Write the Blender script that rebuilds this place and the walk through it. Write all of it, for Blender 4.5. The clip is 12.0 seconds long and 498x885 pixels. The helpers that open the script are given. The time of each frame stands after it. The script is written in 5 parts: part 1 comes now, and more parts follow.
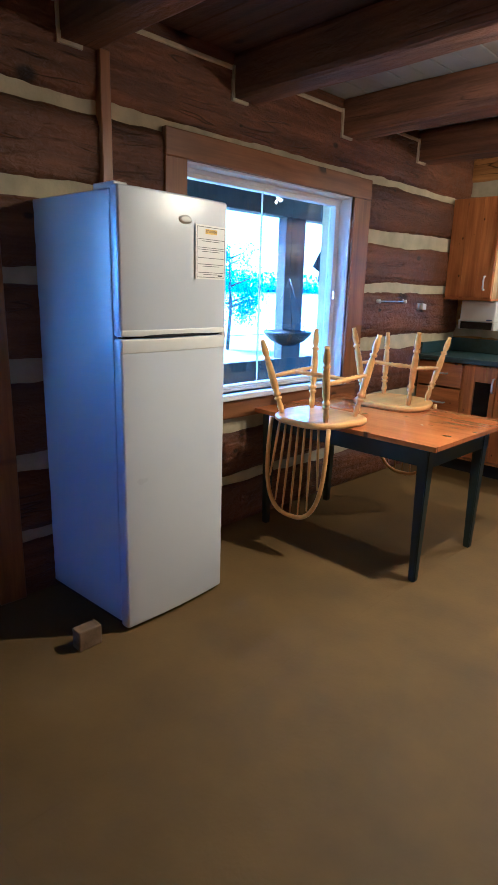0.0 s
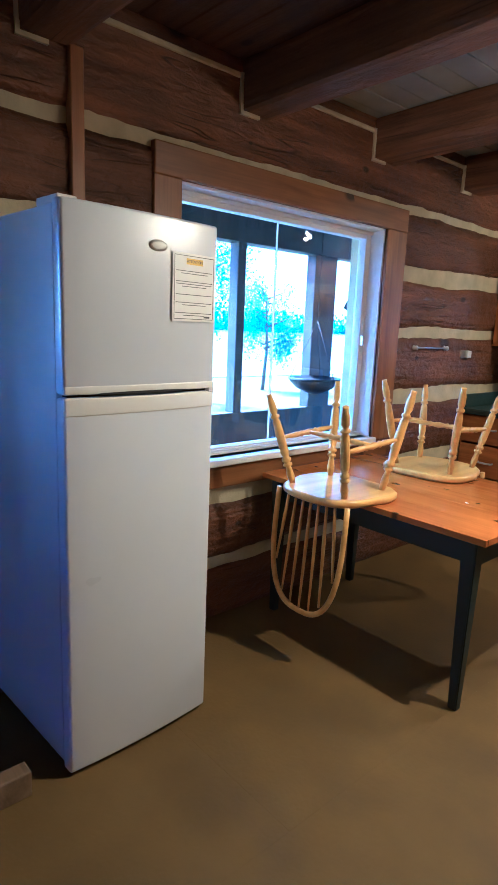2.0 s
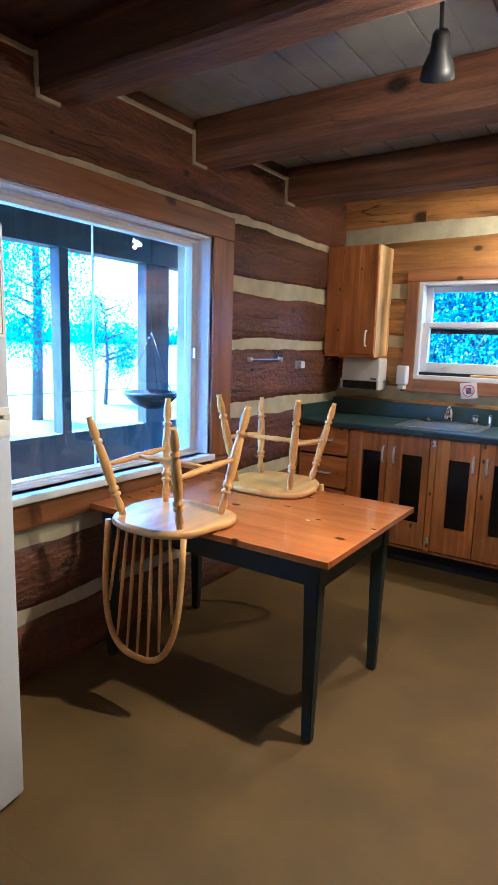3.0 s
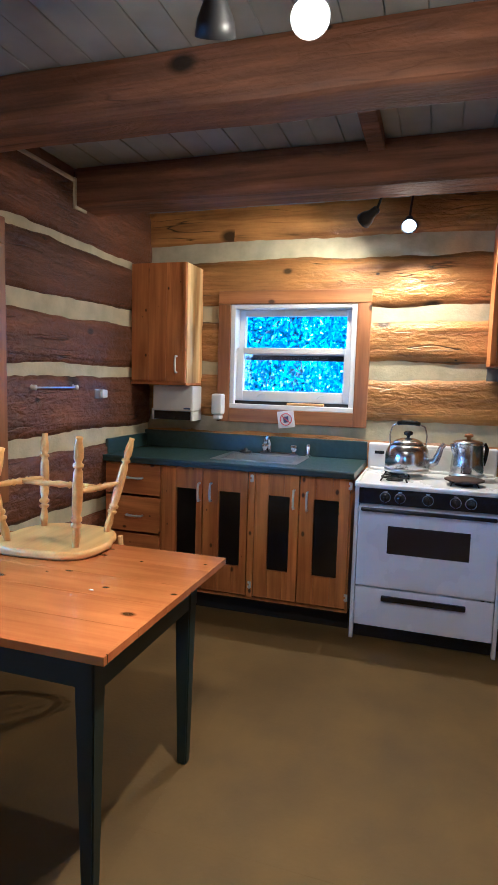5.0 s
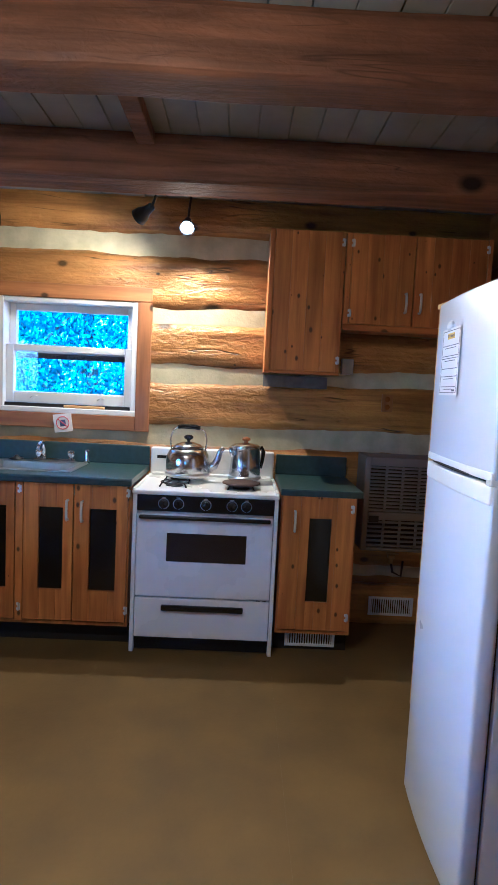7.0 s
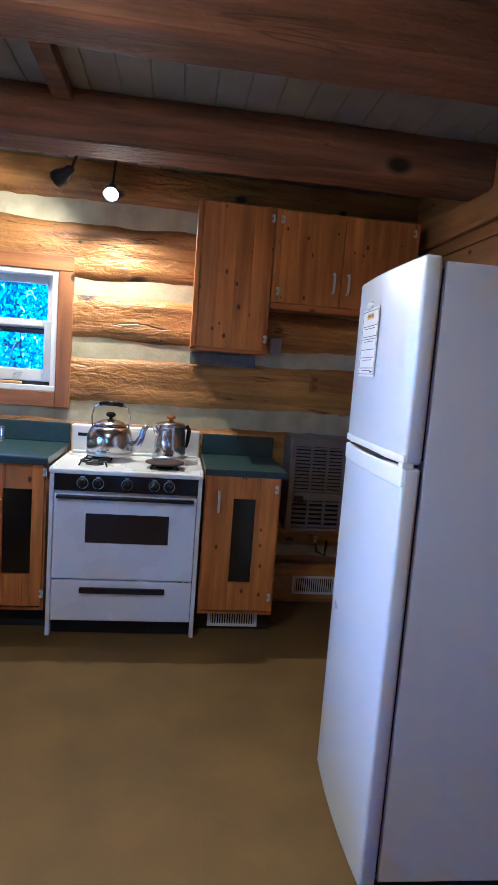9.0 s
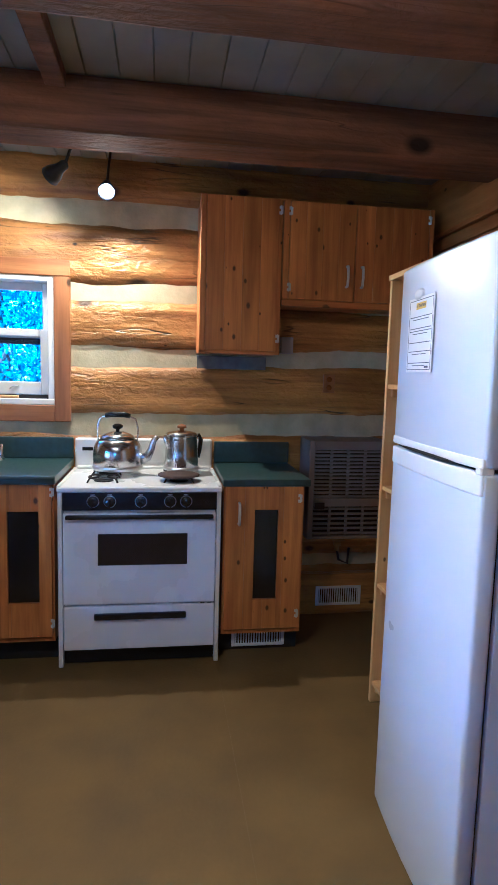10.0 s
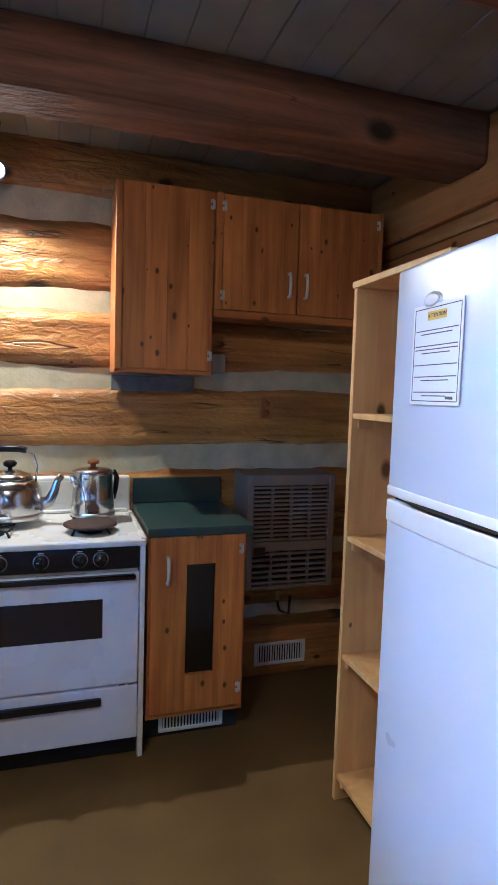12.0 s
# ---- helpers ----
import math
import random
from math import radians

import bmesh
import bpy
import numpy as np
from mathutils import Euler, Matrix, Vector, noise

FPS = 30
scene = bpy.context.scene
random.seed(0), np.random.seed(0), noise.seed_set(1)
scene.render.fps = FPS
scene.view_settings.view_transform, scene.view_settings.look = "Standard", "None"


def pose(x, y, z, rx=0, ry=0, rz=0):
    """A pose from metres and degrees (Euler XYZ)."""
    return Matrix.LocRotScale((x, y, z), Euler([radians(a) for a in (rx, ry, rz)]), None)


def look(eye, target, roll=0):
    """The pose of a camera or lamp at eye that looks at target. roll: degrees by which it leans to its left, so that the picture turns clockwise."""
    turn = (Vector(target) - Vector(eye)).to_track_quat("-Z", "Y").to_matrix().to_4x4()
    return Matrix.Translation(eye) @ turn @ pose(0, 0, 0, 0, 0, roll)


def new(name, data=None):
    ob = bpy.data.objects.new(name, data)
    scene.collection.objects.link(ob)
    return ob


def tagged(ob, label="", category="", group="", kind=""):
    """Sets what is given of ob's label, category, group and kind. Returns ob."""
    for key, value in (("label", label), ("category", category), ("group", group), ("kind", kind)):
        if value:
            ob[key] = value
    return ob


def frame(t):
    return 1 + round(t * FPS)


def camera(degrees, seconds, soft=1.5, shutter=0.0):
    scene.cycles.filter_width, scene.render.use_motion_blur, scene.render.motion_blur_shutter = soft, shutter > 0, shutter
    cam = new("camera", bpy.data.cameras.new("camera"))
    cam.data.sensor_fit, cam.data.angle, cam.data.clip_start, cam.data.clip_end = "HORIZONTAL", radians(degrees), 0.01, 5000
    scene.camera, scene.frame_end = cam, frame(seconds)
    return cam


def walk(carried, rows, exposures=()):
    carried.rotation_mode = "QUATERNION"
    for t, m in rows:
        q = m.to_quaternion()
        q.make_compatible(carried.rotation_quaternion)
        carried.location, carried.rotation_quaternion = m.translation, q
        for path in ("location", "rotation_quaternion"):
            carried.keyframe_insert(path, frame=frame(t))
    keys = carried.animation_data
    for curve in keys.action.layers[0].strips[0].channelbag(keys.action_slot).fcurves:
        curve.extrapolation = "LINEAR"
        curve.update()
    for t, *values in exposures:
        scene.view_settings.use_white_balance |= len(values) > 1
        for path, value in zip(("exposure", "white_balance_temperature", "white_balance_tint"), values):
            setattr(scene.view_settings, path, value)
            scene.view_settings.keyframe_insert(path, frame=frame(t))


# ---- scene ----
cam = camera(46.2, 12.0, soft=1.2)
PATH = [
    (0, (0.285, 0.316, 1.451), (-1.071, 1.696, 0.945), 1.7),
    (0.5, (0.172, 0.394, 1.468), (-1.332, 1.683, 1.19), 1.2),
    (1, (0.024, 0.523, 1.458), (-1.495, 1.802, 1.224), -0.5),
    (1.5, (-0.007, 0.692, 1.476), (-1.484, 1.996, 1.135), 0.3),
    (2, (-0.034, 0.859, 1.474), (-1.502, 2.162, 1.091), 2.4),
    (2.5, (-0.108, 0.985, 1.477), (-1.401, 2.47, 1.131), 1.1),
    (2.7, (-0.14, 1.026, 1.49), (-1.323, 2.604, 1.153), 1.0),
    (4.3, (-0.123, 1.476, 1.438), (-1.065, 3.214, 1.133), 2.7),
    (4.5, (-0.131, 1.517, 1.441), (-0.959, 3.319, 1.179), 2.5),
    (5, (-0.197, 1.617, 1.462), (-0.799, 3.513, 1.252), 1.6),
    (5.1, (-0.201, 1.609, 1.461), (-0.763, 3.518, 1.257), 1.0),
    (5.5, (-0.197, 1.692, 1.458), (-0.547, 3.651, 1.261), 1.9),
    (6, (-0.146, 1.729, 1.463), (-0.366, 3.709, 1.287), 3.0),
    (6.5, (-0.091, 1.76, 1.474), (-0.188, 3.749, 1.291), 2.7),
    (7, (-0.047, 1.777, 1.476), (-0.011, 3.768, 1.295), 2.8),
    (7.5, (0.006, 1.788, 1.482), (0.167, 3.774, 1.307), 2.6),
    (9.5, (0.023, 1.885, 1.471), (0.295, 3.851, 1.22), 4.0),
    (10, (-0.11, 2.053, 1.466), (0.186, 4.018, 1.238), 1.6),
    (10.5, (-0.152, 2.183, 1.449), (0.108, 4.151, 1.21), 2.0),
    (11, (-0.095, 2.368, 1.442), (0.091, 4.353, 1.28), 3.2),
    (11.5, (-0.099, 2.511, 1.463), (0.236, 4.474, 1.278), 2.9),
    (12, (-0.127, 2.596, 1.498), (0.478, 4.496, 1.335), 1.8),
]
walk(cam, [(t, look(eye, target, roll)) for t, eye, target, roll in PATH], exposures=[(0, 4.33, 3480, 8), (4.3, 4.28, 3420, 8), (6.5, 4.26, 3330, 8), (12, 4.22, 3280, 8)])

# ---- world and lamps ----
world = bpy.data.worlds.new("sky")
scene.world = world
world.use_nodes = True
wn = world.node_tree.nodes
sky = wn.new("ShaderNodeTexSky")
sky.ozone_density, sky.air_density = 8.0, 1.2
sky.sky_type, sky.sun_disc, sky.sun_elevation, sky.sun_rotation = "NISHITA", False, radians(52), radians(255)
world.node_tree.links.new(sky.outputs[0], wn["Background"].inputs[0])
wn["Background"].inputs[1].default_value = 0.15


def spot(name, at, to, watts, cone, blend, colour, radius):
    d = bpy.data.lights.new(name, "SPOT")
    d.energy, d.spot_size, d.spot_blend, d.color, d.shadow_soft_size = watts, radians(cone), blend, colour, radius
    ob = new(name, d)
    ob.matrix_world = look(at, to)
    return ob


WARM = (1.0, 0.55, 0.178)
LAMP_TABLE, LAMP_TABLE_2, LAMP_STOVE = (-0.542, 3.10, 2.345), (-0.80, 3.13, 2.36), (-0.414, 5.368, 2.416)
lamp = new("lamp_table", bpy.data.lights.new("lamp_table", "POINT"))
lamp.location = (-0.54, 3.082, 2.285)
lamp.data.energy, lamp.data.color, lamp.data.shadow_soft_size = 1.3, WARM, 0.028
spot("lamp_table", (-0.54, 3.082, 2.285), (-0.25, 2.35, 1.35), 11.5, 168, 0.85, WARM, 0.02)
spot("lamp_table", (-0.825, 3.14, 2.29), (-1.0, 3.2, 0.7), 1.7, 130, 0.7, WARM, 0.02)
spot("lamp_stove", (-0.408, 5.322, 2.378), (-0.28, 4.86, 1.3), 6.8, 158, 0.75, WARM, 0.016)
spot("lamp_stove", (-0.672, 5.087, 2.36), (-1.5, 5.45, 1.5), 3.4, 155, 0.9, WARM, 0.016)
sun = new("sun", bpy.data.lights.new("sun", "SUN"))
sun.data.energy, sun.data.angle, sun.data.color = 4.0, radians(15), (1, 0.98, 0.95)
sun.matrix_world = look((-30, -8, 42), (0, 0, 0))


# ---- materials ----
def material(name, colour, rough=0.5, metal=0.0, spread=0.12, scale=6.0, bump=0.05, fine=120.0, coat=0.0):
    """Plain paint, metal or plastic with stains at one scale and fine grain at another."""
    m = bpy.data.materials.new(name)
    m.use_nodes = True
    n, l = m.node_tree.nodes, m.node_tree.links
    b = n["Principled BSDF"]
    co = n.new("ShaderNodeTexCoord")
    big, small = n.new("ShaderNodeTexNoise"), n.new("ShaderNodeTexNoise")
    big.inputs["Scale"].default_value, big.inputs["Detail"].default_value = scale, 4
    small.inputs["Scale"].default_value, small.inputs["Detail"].default_value = fine, 2
    ramp = n.new("ShaderNodeValToRGB")
    ramp.color_ramp.elements[0].position, ramp.color_ramp.elements[1].position = 0.3, 0.7
    ramp.color_ramp.elements[0].color = (*[c * (1 - spread) for c in colour], 1)
    ramp.color_ramp.elements[1].color = (*[min(1, c * (1 + spread)) for c in colour], 1)
    rr = n.new("ShaderNodeMapRange")
    rr.inputs["To Min"].default_value, rr.inputs["To Max"].default_value = max(0.02, rough * 0.8), min(1, rough * 1.2)
    bp = n.new("ShaderNodeBump")
    bp.inputs["Strength"].default_value, bp.inputs["Distance"].default_value = bump, 0.004
    for t in (big, small):
        l.new(co.outputs["Object"], t.inputs["Vector"])
    l.new(big.outputs["Fac"], ramp.inputs["Fac"])
    l.new(ramp.outputs["Color"], b.inputs["Base Color"])
    l.new(big.outputs["Fac"], rr.inputs["Value"])
    l.new(rr.outputs["Result"], b.inputs["Roughness"])
    l.new(small.outputs["Fac"], bp.inputs["Height"])
    l.new(bp.outputs["Normal"], b.inputs["Normal"])
    b.inputs["Metallic"].default_value = metal
    b.inputs["Coat Weight"].default_value = coat
    return m


def wood(name, dark, light, grain="x", rough=0.4, knots=0.0, bump=0.15, fine=1.0, cracks=0.0, vary=0.25, depth=""):
    """Wood with grain along one axis, round knots and, for hewn logs, dark drying cracks."""
    m = bpy.data.materials.new(name)
    m.use_nodes = True
    n, l = m.node_tree.nodes, m.node_tree.links
    b = n["Principled BSDF"]
    co, info = n.new("ShaderNodeTexCoord"), n.new("ShaderNodeObjectInfo")
    shift = n.new("ShaderNodeVectorMath")
    shift.operation = "MULTIPLY_ADD"
    shift.inputs[1].default_value = (1, 1, 1)
    jump = n.new("ShaderNodeMath")
    jump.operation, jump.inputs[1].default_value = "MULTIPLY", 37.0
    l.new(info.outputs["Random"], jump.inputs[0])
    l.new(co.outputs["Object"], shift.inputs[0])
    l.new(jump.outputs[0], shift.inputs[2])
    axis = "xyz".index(grain)

    def stretched(along, across):
        mp = n.new("ShaderNodeMapping")
        mp.inputs["Scale"].default_value = [along if i == axis else across for i in range(3)]
        l.new(shift.outputs[0], mp.inputs["Vector"])
        return mp.outputs["Vector"]

    def noise_at(vec, scale, detail, distortion=0.0):
        t = n.new("ShaderNodeTexNoise")
        t.inputs["Scale"].default_value, t.inputs["Detail"].default_value, t.inputs["Distortion"].default_value = scale, detail, distortion
        l.new(vec, t.inputs["Vector"])
        return t.outputs["Fac"]

    rings = noise_at(stretched(0.9 * fine, 14 * fine), 1.6, 6, 0.6)
    hair = noise_at(stretched(4 * fine, 160 * fine), 1.0, 3)
    blotch = noise_at(stretched(1.2, 3.0), 1.7, 4)
    add = n.new("ShaderNodeMath")
    add.operation, add.inputs[1].default_value = "MULTIPLY_ADD", 0.25
    l.new(hair, add.inputs[0])
    l.new(rings, add.inputs[2])
    ramp = n.new("ShaderNodeValToRGB")
    ramp.color_ramp.elements[0].position, ramp.color_ramp.elements[1].position = 0.42, 0.82
    ramp.color_ramp.elements[0].color, ramp.color_ramp.elements[1].color = (*dark, 1), (*light, 1)
    l.new(add.outputs[0], ramp.inputs["Fac"])
    tone = n.new("ShaderNodeMapRange")
    tone.inputs["From Min"].default_value, tone.inputs["From Max"].default_value = 0.3, 0.7
    tone.inputs["To Min"].default_value, tone.inputs["To Max"].default_value = 1 - vary, 1 + vary * 0.7
    l.new(blotch, tone.inputs["Value"])
    mul = n.new("ShaderNodeMixRGB")
    mul.blend_type, mul.inputs["Fac"].default_value = "MULTIPLY", 1.0
    l.new(ramp.outputs["Color"], mul.inputs["Color1"])
    l.new(tone.outputs["Result"], mul.inputs["Color2"])
    per = n.new("ShaderNodeMapRange")
    per.inputs["To Min"].default_value, per.inputs["To Max"].default_value = 0.90, 1.09
    l.new(info.outputs["Random"], per.inputs["Value"])
    mul2 = n.new("ShaderNodeMixRGB")
    mul2.blend_type, mul2.inputs["Fac"].default_value = "MULTIPLY", 1.0
    l.new(mul.outputs["Color"], mul2.inputs["Color1"])
    l.new(per.outputs["Result"], mul2.inputs["Color2"])
    colour = mul2.outputs["Color"]
    height = add.outputs[0]
    if knots:
        vo = n.new("ShaderNodeTexVoronoi")
        vo.inputs["Scale"].default_value = knots
        vo.voronoi_dimensions = "2D"
        sep, com = n.new("ShaderNodeSeparateXYZ"), n.new("ShaderNodeCombineXYZ")
        l.new(stretched(0.62, 1.0), sep.inputs[0])
        for slot, keep in enumerate([k for k in range(3) if "xyz"[k] != (depth or "y")]):
            l.new(sep.outputs[keep], com.inputs[slot])
        l.new(com.outputs[0], vo.inputs["Vector"])
        cell = n.new("ShaderNodeSeparateColor")
        l.new(vo.outputs["Color"], cell.inputs[0])
        width = n.new("ShaderNodeMapRange")
        width.inputs["From Min"].default_value, width.inputs["To Min"].default_value, width.inputs["To Max"].default_value = 0.28, 0.001, 0.125
        l.new(cell.outputs[0], width.inputs["Value"])
        kr = n.new("ShaderNodeMapRange")
        kr.inputs["From Max"].default_value, kr.inputs["To Min"].default_value, kr.inputs["To Max"].default_value = 0.15, 1.9, 0.0
        l.new(vo.outputs["Distance"], kr.inputs["Value"])
        l.new(width.outputs["Result"], kr.inputs["From Max"])
        km = n.new("ShaderNodeMixRGB")
        km.inputs["Color2"].default_value = (*[c * 0.2 for c in dark], 1)
        l.new(kr.outputs["Result"], km.inputs["Fac"])
        l.new(colour, km.inputs["Color1"])
        colour = km.outputs["Color"]
    if cracks:
        cn = noise_at(stretched(0.7, 9), 1.3, 2, 0.4)
        cr = n.new("ShaderNodeValToRGB")
        cr.color_ramp.elements[0].position, cr.color_ramp.elements[1].position = 0.485, 0.5
        e = cr.color_ramp.elements.new(0.515)
        cr.color_ramp.elements[0].color, cr.color_ramp.elements[1].color, e.color = (0, 0, 0, 1), (1, 1, 1, 1), (0, 0, 0, 1)
        l.new(cn, cr.inputs["Fac"])
        gate = noise_at(stretched(1.5, 2.5), 1.6, 2)
        gr = n.new("ShaderNodeMapRange")
        gr.inputs["From Min"].default_value, gr.inputs["From Max"].default_value = 0.5, 0.62
        gr.inputs["To Max"].default_value = cracks
        l.new(gate, gr.inputs["Value"])
        cm = n.new("ShaderNodeMath")
        cm.operation = "MULTIPLY"
        l.new(cr.outputs["Color"], cm.inputs[0])
        l.new(gr.outputs["Result"], cm.inputs[1])
        dm = n.new("ShaderNodeMixRGB")
        dm.inputs["Color2"].default_value = (0.02, 0.008, 0.003, 1)
        l.new(cm.outputs[0], dm.inputs["Fac"])
        l.new(colour, dm.inputs["Color1"])
        colour = dm.outputs["Color"]
        sub = n.new("ShaderNodeMath")
        sub.operation = "SUBTRACT"
        hew = noise_at(stretched(3.5, 7.0), 5.0, 6, 0.5)
        hm = n.new("ShaderNodeMath")
        hm.operation, hm.inputs[1].default_value = "MULTIPLY_ADD", 2.0
        l.new(hew, hm.inputs[0])
        l.new(height, hm.inputs[2])
        l.new(hm.outputs[0], sub.inputs[0])
        l.new(cm.outputs[0], sub.inputs[1])
        height = sub.outputs[0]
    l.new(colour, b.inputs["Base Color"])
    ro = n.new("ShaderNodeMapRange")
    ro.inputs["To Min"].default_value, ro.inputs["To Max"].default_value = rough * 0.75, min(1, rough * 1.35)
    l.new(blotch, ro.inputs["Value"])
    l.new(ro.outputs["Result"], b.inputs["Roughness"])
    bp = n.new("ShaderNodeBump")
    bp.inputs["Strength"].default_value, bp.inputs["Distance"].default_value = bump, 0.022 if cracks else 0.01
    l.new(height, bp.inputs["Height"])
    l.new(bp.outputs["Normal"], b.inputs["Normal"])
    return m


def glass(name, tint=(1, 1, 1), rough=0.0):
    m = bpy.data.materials.new(name)
    m.use_nodes = True
    b = m.node_tree.nodes["Principled BSDF"]
    b.inputs["Base Color"].default_value = (*tint, 1)
    b.inputs["Transmission Weight"].default_value, b.inputs["Roughness"].default_value, b.inputs["IOR"].default_value = 1.0, rough, 1.45
    return m


def leaf(name, colour):
    m = material(name, colour, 0.55, 0, 0.5, 1.5)
    n, l = m.node_tree.nodes, m.node_tree.links
    t, mix = n.new("ShaderNodeBsdfTranslucent"), n.new("ShaderNodeMixShader")
    t.inputs["Color"].default_value = (*[c * 1.6 for c in colour], 1)
    mix.inputs[0].default_value = 0.55
    l.new(n["Principled BSDF"].outputs[0], mix.inputs[1])
    l.new(t.outputs[0], mix.inputs[2])
    l.new(mix.outputs[0], n["Material Output"].inputs[0])
    return m


def glow(name, colour, strength):
    m = bpy.data.materials.new(name)
    m.use_nodes = True
    b = m.node_tree.nodes["Principled BSDF"]
    b.inputs["Base Color"].default_value = (*colour, 1)
    b.inputs["Emission Color"].default_value, b.inputs["Emission Strength"].default_value = (*colour, 1), strength
    return m


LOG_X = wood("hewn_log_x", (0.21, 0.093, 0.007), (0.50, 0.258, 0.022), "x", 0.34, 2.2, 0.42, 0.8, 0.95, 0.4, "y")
# Same stain as LOG_X, darkened: the west wall's weaker light is in the colour.
LOG_Y_SHADED = wood("hewn_log_y_shaded", (0.075, 0.027, 0.007), (0.185, 0.074, 0.019), "y", 0.5, 2.2, 0.55, 0.8, 0.9, 0.4, "x")
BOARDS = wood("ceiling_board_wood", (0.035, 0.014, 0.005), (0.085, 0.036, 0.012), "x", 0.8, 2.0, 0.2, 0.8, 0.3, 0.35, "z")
BEAM = wood("beam_wood", (0.085, 0.036, 0.011), (0.22, 0.096, 0.028), "x", 0.85, 2.0, 0.25, 0.8, 0.6, 0.35, "y")
CHINK = material("chinking", (0.47, 0.42, 0.25), 0.9, 0, 0.16, 9, 0.5, 60)
TRIM_X = wood("trim_wood_x", (0.24, 0.098, 0.014), (0.40, 0.185, 0.028), "x", 0.4, 4.0, 0.1, depth="y")
TRIM_Y = wood("trim_wood_y", (0.16, 0.064, 0.010), (0.28, 0.122, 0.020), "y", 0.4, 3.0, 0.1, depth="x")
TRIM_Z = wood("trim_wood_z", (0.19, 0.077, 0.012), (0.33, 0.146, 0.024), "z", 0.4, 4.0, 0.1, depth="y")
PINE_Z = wood("cabinet_pine_z", (0.34, 0.112, 0.004), (0.60, 0.24, 0.009), "z", 0.34, 9.0, 0.08, depth="y")
PINE_X = wood("cabinet_pine_x", (0.34, 0.112, 0.004), (0.60, 0.24, 0.009), "x", 0.34, 7.0, 0.08, depth="y")
PLANK_Y = wood("wall_plank_y", (0.32, 0.137, 0.017), (0.48, 0.23, 0.034), "y", 0.45, 5.0, 0.1, depth="x")
TABLE_TOP = wood("table_pine", (0.38, 0.120, 0.005), (0.47, 0.165, 0.008), "x", 0.12, 6.5, 0.04, depth="z")
BIRCH = wood("chair_birch", (0.60, 0.33, 0.042), (0.76, 0.47, 0.08), "y", 0.3, 0, 0.06, 0.8, 0, 0.12)
SHELF_PINE = wood("shelf_pine", (0.52, 0.30, 0.065), (0.66, 0.43, 0.105), "z", 0.5, 4.0, 0.06, depth="y")
WORN_PINE = wood("worn_pine", (0.50, 0.26, 0.012), (0.74, 0.58, 0.24), "z", 0.45, 0, 0.1, 0.5, 0, 0.6)
DARK_WOOD = wood("weathered_block_wood", (0.15, 0.10, 0.045), (0.26, 0.18, 0.085), "x", 0.7)
GREEN_PAINT = material("green_paint", (0.011, 0.022, 0.018), 0.55, 0, 0.2, 8)
LAMINATE = material("green_laminate", (0.032, 0.056, 0.056), 0.33, 0, 0.18, 30, 0.1, 220)
FLOOR = material("floor_paint", (0.116, 0.073, 0.012), 0.7, 0, 0.22, 3.0, 0.25, 60)
FLOOR.node_tree.nodes["Principled BSDF"].inputs["Specular IOR Level"].default_value = 0.3
CEILING = material("ceiling_boards", (0.25, 0.24, 0.205), 0.75, 0, 0.15, 5)
WHITE = material("white_enamel", (0.74, 0.74, 0.74), 0.28, 0, 0.03, 3, 0.03, 400)
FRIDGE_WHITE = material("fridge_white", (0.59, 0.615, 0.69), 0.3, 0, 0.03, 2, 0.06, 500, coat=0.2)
WHITE_PLASTIC = material("white_plastic", (0.72, 0.72, 0.70), 0.4, 0, 0.04)
VINYL = material("white_vinyl", (0.74, 0.75, 0.76), 0.4, 0, 0.04)
PAPER = material("paper", (0.80, 0.80, 0.78), 0.6, 0, 0.03)
YELLOW = material("yellow_ink", (0.72, 0.52, 0.03), 0.6)
INK = material("ink", (0.10, 0.10, 0.11), 0.6)
RED_INK = material("red_ink", (0.5, 0.05, 0.06), 0.6)
BLUE_INK = material("blue_ink", (0.07, 0.10, 0.25), 0.6)
BLACK = material("black_enamel", (0.010, 0.010, 0.011), 0.2)
BLACK_METAL = material("black_metal", (0.015, 0.015, 0.017), 0.45, 0.3)
BLACK_IRON = material("cast_iron", (0.020, 0.018, 0.017), 0.65, 0.4, 0.3)
RUSTY = material("rusty_iron", (0.07, 0.045, 0.035), 0.7, 0.4, 0.4, 30)
STEEL = material("polished_steel", (0.56, 0.56, 0.56), 0.2, 1.0, 0.05)
BRUSHED = material("brushed_steel", (0.66, 0.66, 0.65), 0.32, 1.0, 0.08)
GREY_METAL = material("galvanised_grey", (0.36, 0.36, 0.36), 0.5, 0.2, 0.1)
CHROME = material("chrome", (0.75, 0.75, 0.76), 0.07, 1.0, 0.02)
BRASS = material("brass", (0.45, 0.30, 0.10), 0.4, 1.0)
OVEN_GLASS = material("oven_glass", (0.016, 0.012, 0.010), 0.06, 0, 0.1)
DARK_MESH = material("dark_screen", (0.007, 0.007, 0.008), 0.15, 0, 0.1, 6)
HEATER = material("heater_beige", (0.19, 0.165, 0.13), 0.5, 0, 0.08)
# Dark grey for the painted shade strip below the tall wall cabinet.
SHADE_GREY = material("shade_grey", (0.13, 0.13, 0.13), 0.7, 0, 0.25, 20)
# Near-black: shade put into recesses and gaps; also the rubber gaskets.
DARK = material("recess_shade_and_rubber", (0.010, 0.009, 0.008), 0.9)
RED_DOOR = material("red_door_paint", (0.16, 0.018, 0.014), 0.5, 0, 0.15)
AMBER = material("amber_glass", (0.25, 0.10, 0.02), 0.2)
PANE = glass("window_glass")
BULB = glow("lamp_bulb", (1.0, 0.66, 0.32), 5)


